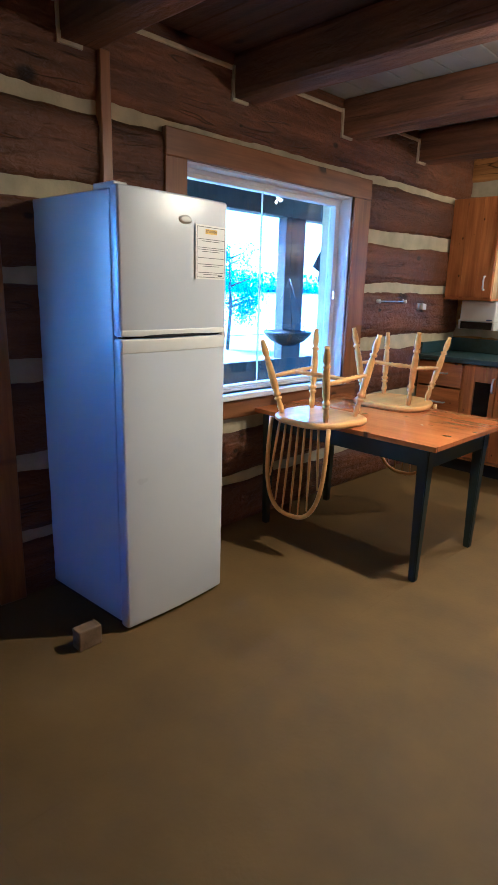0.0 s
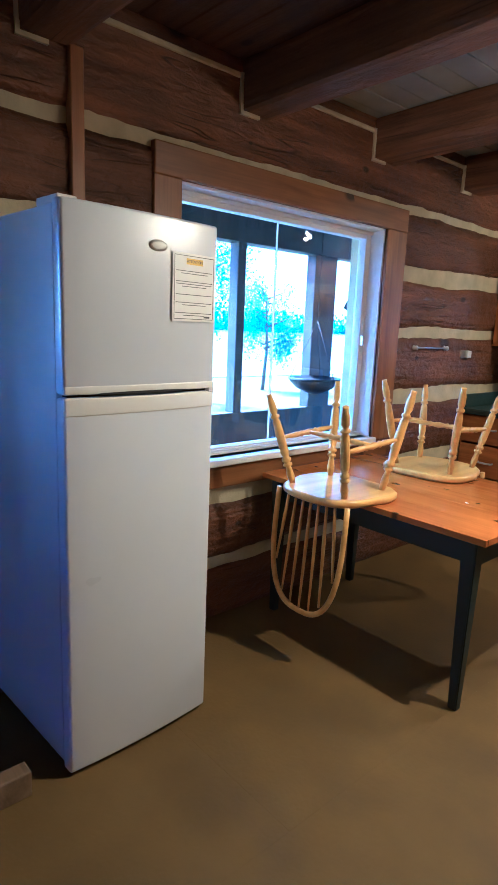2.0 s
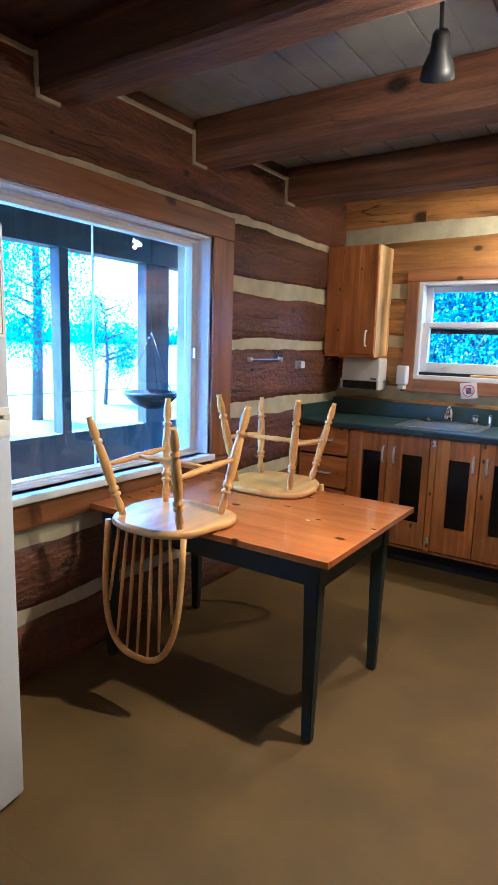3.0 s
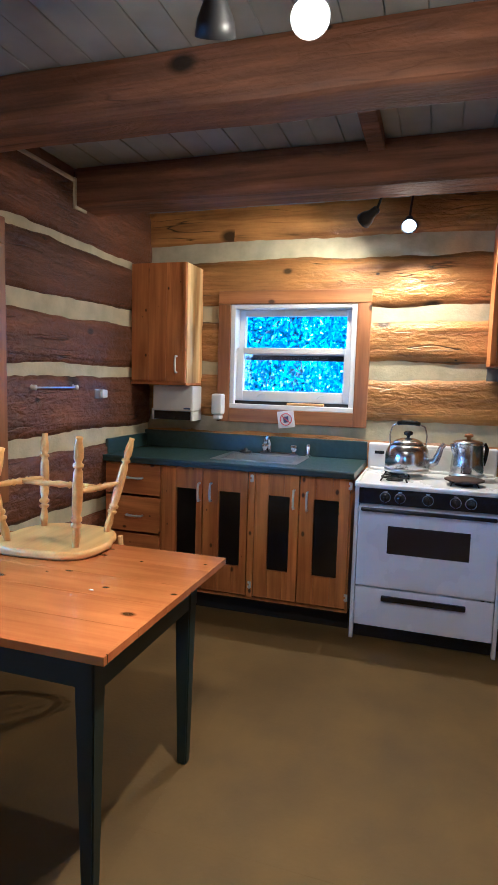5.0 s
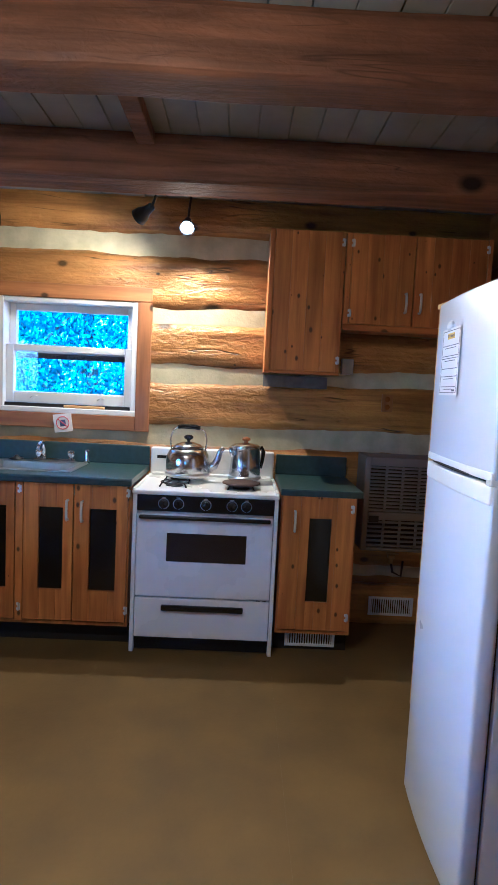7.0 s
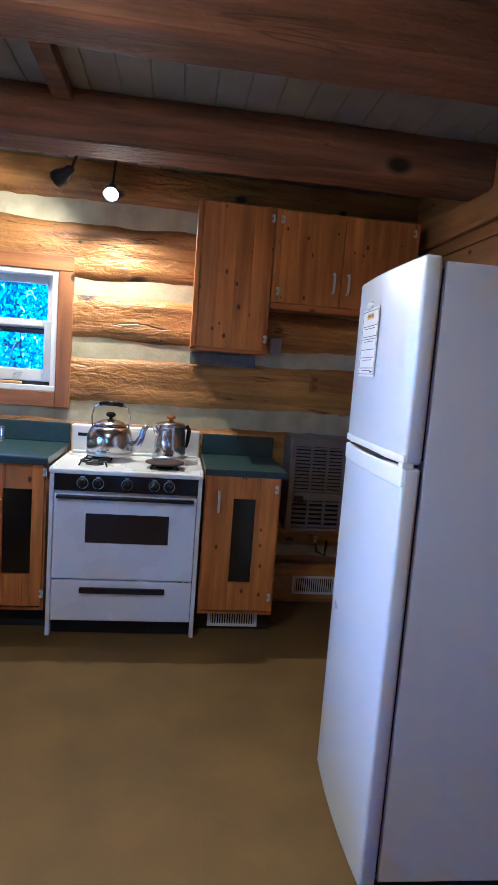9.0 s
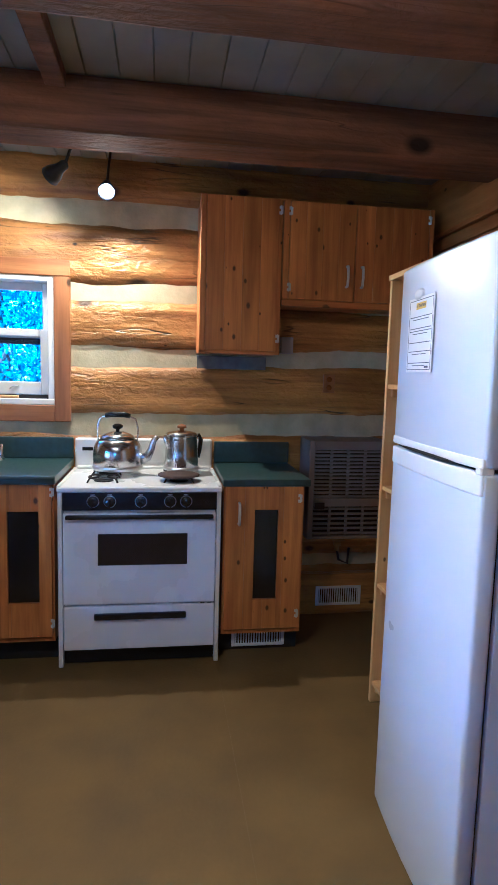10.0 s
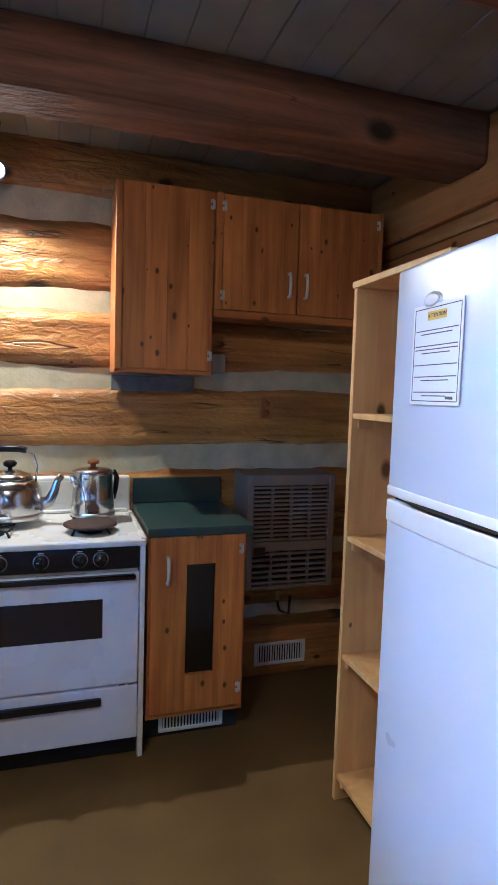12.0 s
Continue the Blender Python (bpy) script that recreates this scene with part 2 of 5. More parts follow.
# ---- mesh helpers ----
def box(bm, x0, x1, y0, y1, z0, z1, bevel=0.0, seg=1):
    m = Matrix.LocRotScale(((x0 + x1) / 2, (y0 + y1) / 2, (z0 + z1) / 2), None, (abs(x1 - x0), abs(y1 - y0), abs(z1 - z0)))
    vs = bmesh.ops.create_cube(bm, size=1, matrix=m)["verts"]
    if bevel:
        es = list({e for v in vs for e in v.link_edges})
        bmesh.ops.bevel(bm, geom=es, offset=bevel, segments=seg, affect="EDGES", profile=0.5)
    return bm


def boxes(*rows, bevel=0.0, seg=1):
    bm = bmesh.new()
    for r in rows:
        box(bm, *r, bevel=bevel, seg=seg)
    return bm


def rod(bm, p0, p1, r0, r1=None, seg=12):
    p0, p1 = Vector(p0), Vector(p1)
    d = p1 - p0
    m = Matrix.Translation((p0 + p1) / 2) @ d.to_track_quat("Z", "Y").to_matrix().to_4x4()
    bmesh.ops.create_cone(bm, cap_ends=True, segments=seg, radius1=r0, radius2=r0 if r1 is None else r1, depth=d.length, matrix=m)
    return bm


def lathe(bm, profile, m=None, seg=24):
    """Turns (radius, height) pairs round z."""
    m = m or Matrix()
    rings = []
    for r, z in profile:
        rings.append([bm.verts.new(m @ Vector((r * math.cos(2 * math.pi * i / seg), r * math.sin(2 * math.pi * i / seg), z))) for i in range(seg)])
    for a, b in zip(rings, rings[1:]):
        for i in range(seg):
            f = bm.faces.new((a[i], a[(i + 1) % seg], b[(i + 1) % seg], b[i]))
            f.smooth = True
    if profile[0][0] > 1e-4:
        bm.faces.new(list(reversed(rings[0])))
    if profile[-1][0] > 1e-4:
        bm.faces.new(rings[-1])
    return bm


def turned(bm, p0, p1, profile, seg=10):
    """A turned spindle from p0 to p1; profile of (share of the length, radius)."""
    p0, p1 = Vector(p0), Vector(p1)
    d = p1 - p0
    m = Matrix.Translation(p0) @ d.to_track_quat("Z", "Y").to_matrix().to_4x4()
    return lathe(bm, [(r, s * d.length) for s, r in profile], m, seg)


def tube(bm, pts, r, seg=10, closed=False):
    pts = [Vector(p) for p in pts]
    rings, side = [], None
    for i, p in enumerate(pts):
        a = pts[i - 1] if i or closed else p
        b = pts[(i + 1) % len(pts)] if i + 1 < len(pts) or closed else p
        t = (b - a).normalized()
        if side is None:
            side = t.orthogonal().normalized()
        side = (side - t * side.dot(t)).normalized()
        up = t.cross(side)
        rr = r[i] if isinstance(r, (list, tuple)) else r
        rings.append([bm.verts.new(p + (side * math.cos(2 * math.pi * k / seg) + up * math.sin(2 * math.pi * k / seg)) * rr) for k in range(seg)])
    pairs = list(zip(rings, rings[1:])) + ([(rings[-1], rings[0])] if closed else [])
    for a, b in pairs:
        for k in range(seg):
            f = bm.faces.new((a[k], a[(k + 1) % seg], b[(k + 1) % seg], b[k]))
            f.smooth = True
    if not closed:
        bm.faces.new(list(reversed(rings[0])))
        bm.faces.new(rings[-1])
    return bm


def mesh_of(name, bm, mat):
    bmesh.ops.recalc_face_normals(bm, faces=bm.faces[:])
    me = bpy.data.meshes.new(name)
    bm.to_mesh(me)
    bm.free()
    me.materials.append(mat)
    return me


def part(name, bm, mat, parent, label=""):
    ob = new(name, mesh_of(name, bm, mat))
    ob.parent = parent
    return tagged(ob, label)


def thing(name, label, category, at=(0, 0, 0), turn=0.0, group="", kind=""):
    ob = new(name)
    ob.matrix_world = pose(*at, 0, 0, turn)
    ob.empty_display_size = 0.1
    return tagged(ob, label, category, group, kind)


def solid(name, bm, mat, label, category, kind="", group=""):
    return tagged(new(name, mesh_of(name, bm, mat)), label, category, group, kind)


# ---- the room ----
WEST, NORTH, EAST, SOUTH, CEIL = -2.25, 5.56, 1.50, -2.6, 2.64
floor = solid("floor", boxes((WEST - 0.25, EAST + 0.2, SOUTH - 0.25, NORTH + 0.25, -0.12, -0.012)), FLOOR, "brown painted plywood floor, worn and dull", "floor", "structure")

bm = bmesh.new()
x, i = WEST - 0.2, 0
Y_CUT = 2.78
while x < EAST + 0.2:
    w = 0.135
    box(bm, x + 0.0015, x + w - 0.0015, Y_CUT, NORTH + 0.2, CEIL + 0.003 * (i % 2), CEIL + 0.03, bevel=0.0025)
    x, i = x + w, i + 1
box(bm, WEST - 0.2, EAST + 0.2, Y_CUT, NORTH + 0.2, CEIL + 0.012, CEIL + 0.06)
bm2 = bmesh.new()
y = SOUTH
while y < Y_CUT - 0.01:
    box(bm2, WEST - 0.2, EAST + 0.2, y + 0.002, min(y + 0.17, Y_CUT) - 0.002, CEIL, CEIL + 0.03, bevel=0.004)
    y += 0.17
box(bm2, WEST - 0.2, EAST + 0.2, SOUTH, Y_CUT, CEIL + 0.012, CEIL + 0.06)
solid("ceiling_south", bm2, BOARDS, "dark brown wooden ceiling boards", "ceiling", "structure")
ceiling = solid("ceiling", bm, CEILING, "grey-white painted tongue-and-groove ceiling boards", "ceiling", "structure")


def wavy(u, seed):
    return 0.018 * noise.noise(Vector((u * 1.1, seed * 7.3, 0.0))) + 0.014 * noise.noise(Vector((u * 3.1, seed * 3.7, 5.0))) + 0.007 * noise.noise(Vector((u * 13, seed, 2.0)))


def log_mesh(axis, u0, u1, z0, z1, face, inward, seed, drift=(0.0, 0.0)):
    """A hewn log face: wavy upper and lower edges, gently crowned, standing proud of the chinking."""
    bm = bmesh.new()
    nu, nz = max(2, int((u1 - u0) / 0.035)), 10
    grid = []
    for i in range(nu + 1):
        u = u0 + (u1 - u0) * i / nu
        a = z0 + wavy(u, seed) + drift[0] * (u - u0)
        b = z1 + wavy(u, seed + 0.5) + drift[1] * (u - u0)
        row = []
        for k in range(nz + 1):
            s = k / nz
            chip = abs(noise.noise(Vector((u * 2.3, s * 5 + seed * 9, 1.0)))) * 0.010 + abs(noise.noise(Vector((u * 9, s * 14, seed)))) * 0.006
            crown = 0.022 * (1 - abs(2 * s - 1) ** 6) - chip
            d = face + inward * (crown + 0.003)
            z = a + (b - a) * s
            row.append(bm.verts.new((u, d, z) if axis == "x" else (d, u, z)))
        grid.append(row)
    back = face - inward * 0.05
    for r0, r1 in zip(grid, grid[1:]):
        for k in range(nz):
            bm.faces.new((r0[k], r1[k], r1[k + 1], r0[k + 1])).smooth = True
    rim = [r[0] for r in grid] + grid[-1][1:] + [r[-1] for r in reversed(grid[:-1])] + list(reversed(grid[0][1:-1]))
    rear = [bm.verts.new((v.co.x, back, v.co.z) if axis == "x" else (back, v.co.y, v.co.z)) for v in rim]
    for i in range(len(rim)):
        bm.faces.new((rim[i], rim[(i + 1) % len(rim)], rear[(i + 1) % len(rim)], rear[i]))
    return bm


def log_wall(name, axis, face, inward, u0, u1, logs, holes, label, mat):
    """A chinking slab with its openings, and the logs as parts in front of it."""
    bm = bmesh.new()
    outer = face - inward * 0.24
    cuts = sorted({u0, u1, *[h[0] for h in holes], *[h[1] for h in holes]})
    for a, b in zip(cuts, cuts[1:]):
        spans = [(0.0, CEIL + 0.02)]
        for h in holes:
            if h[0] <= a + 1e-6 and h[1] >= b - 1e-6:
                spans = [(lo, hi) for lo, hi in ((0.0, h[2]), (h[3], CEIL + 0.02)) if hi - lo > 0.01]
        for lo, hi in spans:
            box(bm, *((a, b, outer, face) if axis == "x" else (outer, face, a, b)), lo, hi)
    bmesh.ops.remove_doubles(bm, verts=bm.verts[:], dist=1e-5)
    wall = solid(name, bm, CHINK, label, "wall", "structure")
    for j, (z0, z1, d0, d1) in enumerate(logs):
        runs = [(u0, u1)]
        for h in holes:
            if h[2] < z1 - 0.03 and h[3] > z0 + 0.03:
                runs = [r for a, b in runs for r in ((a, min(b, h[0])), (max(a, h[1]), b)) if r[1] - r[0] > 0.02] if any(a < h[1] and b > h[0] for a, b in runs) else runs
        for a, b in runs:
            part("log", log_mesh(axis, a, b, z0 + d0 * (a - u0), z1 + d1 * (a - u0), face, inward, j + len(name), (d0, d1)), mat, wall)
    return wall


# west wall: window, red door; its logs carry the dimmer light in their colour
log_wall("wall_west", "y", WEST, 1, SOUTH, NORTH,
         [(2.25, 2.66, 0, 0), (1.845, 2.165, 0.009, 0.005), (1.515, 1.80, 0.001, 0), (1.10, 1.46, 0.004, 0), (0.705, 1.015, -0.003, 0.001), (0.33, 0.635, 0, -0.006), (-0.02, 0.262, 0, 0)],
         [(2.36, 3.82, 0.84, 2.08), (0.33, 1.25, 0.0, 2.16)], "brown hewn log wall with pale chinking, dim light put into the log colour", LOG_Y_SHADED)
for y0, y1 in ((0.90, 1.674), (1.89, 2.664), (2.88, 3.624), (3.86, 4.584)):
    part("chinking_strip", boxes((WEST, WEST + 0.034, y0, y1, 2.556, 2.578), bevel=0.004), CHINK, bpy.data.objects["wall_west"])
# north wall: kitchen window
log_wall("wall_north", "x", NORTH, -1, WEST - 0.24, EAST + 0.2,
         [(2.415, 2.66, 0, 0), (1.975, 2.285, 0, 0.003), (1.585, 1.87, 0.01, 0), (1.19, 1.48, 0.014, 0.01), (0.72, 1.10, 0, 0), (0.36, 0.62, 0, 0), (-0.02, 0.275, 0, 0)],
         [(-1.60, -0.72, 1.27, 1.99)], "orange-brown hewn log wall with pale chinking", LOG_X)
log_wall("wall_south", "x", SOUTH, 1, WEST - 0.24, EAST + 0.2,
         [(2.25, 2.66, 0, 0), (1.88, 2.15, 0, 0), (1.53, 1.78, 0, 0), (1.10, 1.45, 0, 0), (0.72, 1.0, 0, 0), (0.33, 0.6, 0, 0), (-0.02, 0.24, 0, 0)],
         [(-1.85, -1.35, 1.25, 1.95)], "dark hewn log wall with pale chinking", LOG_X)
part("log", log_mesh("x", 0.66, EAST - 0.02, -0.02, 0.25, NORTH - 0.10, -1, 31), LOG_X, bpy.data.objects["wall_north"])
# east partition: horizontal planks with a log plate on top
wall_east = solid("wall_east", boxes((EAST + 0.02, EAST + 0.14, SOUTH, NORTH + 0.2, 0, CEIL + 0.02)), PLANK_Y, "orange knotty pine plank wall", "wall", "structure")
z = 0.0
while z < 2.3:
    part("plank", boxes((EAST, EAST + 0.022, SOUTH, NORTH, z + 0.003, min(z + 0.182, 2.29)), bevel=0.003), PLANK_Y, wall_east)
    z += 0.185
part("plate_log", boxes((EAST - 0.03, EAST + 0.03, SOUTH, NORTH, 2.30, CEIL), bevel=0.015), PLANK_Y, wall_east)

# ceiling beams
for y0, y1 in ((-2.3, -2.1), (-1.3, -1.1), (-0.3, -0.1), (0.70, 0.90), (1.69, 1.89), (2.68, 2.88), (3.64, 3.86), (4.60, 4.86)):
    bm = boxes((WEST, EAST - 0.02, y0, y1, 2.43, CEIL + 0.005), bevel=0.03, seg=2)
    bmesh.ops.subdivide_edges(bm, edges=[e for e in bm.edges if e.calc_length() > 1.0], cuts=40)
    for v in bm.verts:
        v.co.y += 0.012 * noise.noise(Vector((v.co.x * 1.7, y0 * 3, v.co.z)))
        if v.co.z < 2.6:
            v.co.z += 0.010 * noise.noise(Vector((v.co.x * 1.9, y0 * 5, 3)))
    beam = solid("ceiling_beam", bm, BEAM, "dark brown hewn ceiling beam", "beam", "structure")
    if y0 > 0:
        part("chinking_edge", boxes((WEST, WEST + 0.035, y0 - 0.016, y0, 2.425, 2.58), (WEST, WEST + 0.035, y0 - 0.016, y0 + 0.10, 2.412, 2.428)), CHINK, beam, "pale chinking round the beam end")
solid("ceiling_batten", boxes((-0.58, -0.50, 3.86, 4.60, 2.58, CEIL), bevel=0.004), BEAM, "short brown wooden batten between two beams", "batten", "structure")


# ---- windows and door ----
def window_west():
    w = thing("window_1", "large sliding window with brown wooden trim and white vinyl frame", "window", kind="structure")
    y0, y1, z0, z1 = 2.36, 3.82, 0.84, 2.08
    f = WEST
    part("casing", boxes((f, f + 0.035, y0 - 0.14, y0, z0 - 0.02, z1), bevel=0.004), TRIM_Z, w)
    part("casing", boxes((f, f + 0.035, y1, y1 + 0.19, z0 - 0.02, z1), bevel=0.004), TRIM_Z, w)
    part("casing", boxes((f, f + 0.037, y0 - 0.14, y1 + 0.19, z1, z1 + 0.13), bevel=0.006, seg=2), TRIM_Y, w)
    part("jamb", boxes((f - 0.13, f + 0.01, y1 - 0.012, y1, z0, z1)), VINYL, w, "white painted jamb")
    part("jamb", boxes((f - 0.13, f + 0.01, y0, y0 + 0.012, z0, z1)), VINYL, w, "white painted jamb")
    part("jamb", boxes((f - 0.13, f + 0.01, y0, y1, z1 - 0.012, z1)), VINYL, w, "white painted jamb")
    part("window_sill", boxes((f - 0.13, f + 0.055, y0 - 0.02, y1 + 0.02, z0 - 0.035, z0), bevel=0.005), VINYL, w, "white window sill")
    part("apron", boxes((f, f + 0.03, y0 - 0.14, y1 + 0.17, z0 - 0.15, z0 - 0.04), bevel=0.004), TRIM_Y, w)
    fr = f - 0.11
    a, b, c, d = y0 + 0.012, y1 - 0.012, z0, z1 - 0.012
    part("window_frame", boxes((fr - 0.03, fr + 0.03, a, a + 0.035, c, d), (fr - 0.03, fr + 0.03, b - 0.045, b, c, d), (fr - 0.03, fr + 0.03, a + 0.035, b - 0.045, c, c + 0.03), (fr - 0.03, fr + 0.03, a + 0.035, b - 0.045, d - 0.045, d), bevel=0.003), VINYL, w, "white vinyl frame")
    part("track", boxes((fr + 0.03, fr + 0.042, a, b, c, c + 0.02), (fr + 0.03, fr + 0.042, a, b, d - 0.02, d), (fr + 0.05, fr + 0.062, a, b, c, c + 0.012)), VINYL, w, "white sliding track")
    mid = (y0 + y1) / 2 - 0.03
    part("meeting_stile", boxes((fr - 0.006, fr + 0.006, mid - 0.003, mid + 0.003, c + 0.03, d - 0.045)), VINYL, w, "thin pale meeting edge")
    for p0, p1, off in ((a + 0.035, mid, 0.008), (mid, b - 0.045, -0.010)):
        p = part("pane", boxes((fr + off - 0.002, fr + off + 0.002, p0, p1, c + 0.03, d - 0.045)), PANE, w, "clear glass")
        p.visible_shadow = False
    part("latch", boxes((fr + 0.03, fr + 0.05, b - 0.035, b - 0.015, 1.40, 1.46), bevel=0.003), BRUSHED, w, "small grey latch")


window_west()


def window_north():
    w = thing("window_2", "small white sash window in an orange pine frame", "window", kind="structure")
    f = NORTH
    x0, x1, z0, z1 = -1.60, -0.72, 1.27, 1.99
    part("casing", boxes((x0 - 0.09, x0, f - 0.03, f, z0 - 0.10, z1), bevel=0.004), TRIM_Z, w)
    part("casing", boxes((x1, x1 + 0.09, f - 0.03, f, z0 - 0.10, z1), bevel=0.004), TRIM_Z, w)
    part("casing", boxes((x0 - 0.09, x1 + 0.09, f - 0.032, f, z1, z1 + 0.09), bevel=0.004), TRIM_X, w)
    part("casing", boxes((x0, x1, f - 0.028, f, z0 - 0.10, z0 - 0.004), bevel=0.004), TRIM_X, w)
    part("jamb", boxes((x0, x0 + 0.035, f - 0.02, f + 0.14, z0, z1), (x1 - 0.035, x1, f - 0.02, f + 0.14, z0, z1), (x0 + 0.035, x1 - 0.035, f - 0.02, f + 0.14, z1 - 0.03, z1), bevel=0.003), VINYL, w, "white vinyl jamb")
    part("window_sill", boxes((x0, x1, f - 0.024, f + 0.14, z0 - 0.004, z0 + 0.03), bevel=0.004), VINYL, w, "white vinyl sill")
    a, b = x0 + 0.035, x1 - 0.035
    part("track", boxes((a, b, f + 0.006, f + 0.02, z0 + 0.03, z0 + 0.052)), DARK, w, "dark sill track")
    m = 1.665
    g = f + 0.045
    part("lower_sash", boxes((a, a + 0.05, g - 0.02, g + 0.02, z0 + 0.052, m + 0.03), (b - 0.05, b, g - 0.02, g + 0.02, z0 + 0.052, m + 0.03), (a + 0.05, b - 0.05, g - 0.02, g + 0.02, z0 + 0.052, z0 + 0.125), (a + 0.05, b - 0.05, g - 0.02, g + 0.02, m - 0.012, m + 0.03), bevel=0.004), VINYL, w, "white lower sash")
    u = f + 0.095
    part("upper_sash", boxes((a, a + 0.045, u - 0.02, u + 0.02, m, z1 - 0.03), (b - 0.045, b, u - 0.02, u + 0.02, m, z1 - 0.03), (a + 0.045, b - 0.045, u - 0.02, u + 0.02, m - 0.05, m + 0.02), (a + 0.045, b - 0.045, u - 0.02, u + 0.02, z1 - 0.075, z1 - 0.03), bevel=0.004), VINYL, w, "white upper sash")
    # Solid dark bar stands in for the shade behind the meeting rail.
    part("gap_shade_bar", boxes((a + 0.05, b - 0.05, u - 0.025, u - 0.021, m - 0.055, m - 0.02)), DARK, w, "near-black bar put in as shade behind the meeting rail")
    for lo, hi, yy in ((z0 + 0.125, m - 0.012, g), (m + 0.02, z1 - 0.075, u)):
        p = part("pane", boxes((a + 0.045, b - 0.045, yy - 0.002, yy + 0.002, lo, hi)), PANE, w, "clear glass")
        p.visible_shadow = False
    for lx in (a + 0.18, b - 0.2):
        part("tilt_latch", tube(bmesh.new(), [(lx - 0.02, g - 0.024, z0 + 0.085), (lx, g - 0.032, z0 + 0.10), (lx + 0.03, g - 0.024, z0 + 0.102)], 0.004, 6), BRUSHED, w, "small metal tilt latch")


window_north()
stick = solid("wooden_stick", boxes((-1.18, -0.92, NORTH - 0.018, NORTH + 0.004, 1.302, 1.318), bevel=0.004), SHELF_PINE, "pale wooden prop stick lying on the window sill", "stick")


def red_door():
    d = thing("door_1", "closed dark red door in a brown wooden frame, with upper glass added unseen", "door", kind="structure")
    f = WEST
    y0, y1, zt = 0.33, 1.25, 2.16
    part("casing", boxes((f, f + 0.04, y1, y1 + 0.125, 0, zt), bevel=0.004), TRIM_Z, d)
    part("casing", boxes((f, f + 0.04, y0 - 0.125, y0, 0, zt), bevel=0.004), TRIM_Z, d)
    part("casing", boxes((f, f + 0.045, y0 - 0.14, y1 + 0.14, zt, zt + 0.15), bevel=0.004), TRIM_Y, d)
    # Upper glass (g0 to g1) is added, unseen, to throw daylight onto the fridge side.
    a, b, g0, g1 = y0 + 0.004, y1 - 0.02, 1.20, 1.96
    leaf = part("leaf", boxes((f - 0.05, f - 0.01, a, b, 0.03, g0), (f - 0.05, f - 0.01, a, b, g1, zt - 0.006), (f - 0.05, f - 0.01, a, a + 0.13, g0, g1), (f - 0.05, f - 0.01, b - 0.13, b, g0, g1), bevel=0.002), RED_DOOR, d, "dark red door leaf")
    for py in (y0 + 0.12, y0 + 0.50):
        part("panel", boxes((f - 0.012, f - 0.004, py, py + 0.29, 0.2, 0.85), bevel=0.004), RED_DOOR, leaf)
    p = part("pane", boxes((f - 0.033, f - 0.028, a + 0.13, b - 0.13, g0, g1)), PANE, leaf, "clear glass added to let daylight in")
    p.visible_shadow = False
    part("stop", boxes((f - 0.03, f + 0.0, y1 - 0.02, y1, 0, zt)), BLACK_METAL, d, "dark weather strip")
    part("threshold", boxes((f - 0.14, f + 0.03, y0, y1, 0.0, 0.03), bevel=0.005), BRUSHED, d, "metal threshold")
    for z in (0.3, 1.22, 1.95):
        part("hinge", boxes((f - 0.012, f + 0.004, y1 - 0.03, y1 - 0.012, z, z + 0.1), bevel=0.002), BLACK_METAL, d, "black hinge")


red_door()
solid("wall_batten", boxes((WEST - 0.01, WEST + 0.045, 1.862, 1.915, 0.0, 2.44), bevel=0.004), TRIM_Z, "narrow brown wooden batten standing on the log wall", "batten", "structure")

for fx in range(4):
    for fy in range(5):
        x0, y0 = WEST - 0.01 + fx * 1.22, SOUTH - 0.3 + fy * 2.44 - (1.22 if fx % 2 else 0)
        x1, y1 = min(x0 + 1.22, EAST + 0.02), min(y0 + 2.44, NORTH)
        y0 = max(y0, SOUTH)
        if x1 - x0 > 0.05 and y1 - y0 > 0.05:
            part("floor_sheet", boxes((x0 + 0.0001, x1 - 0.0001, y0 + 0.0001, y1 - 0.0001, -0.012, 0.0), bevel=0.0003), FLOOR, floor)


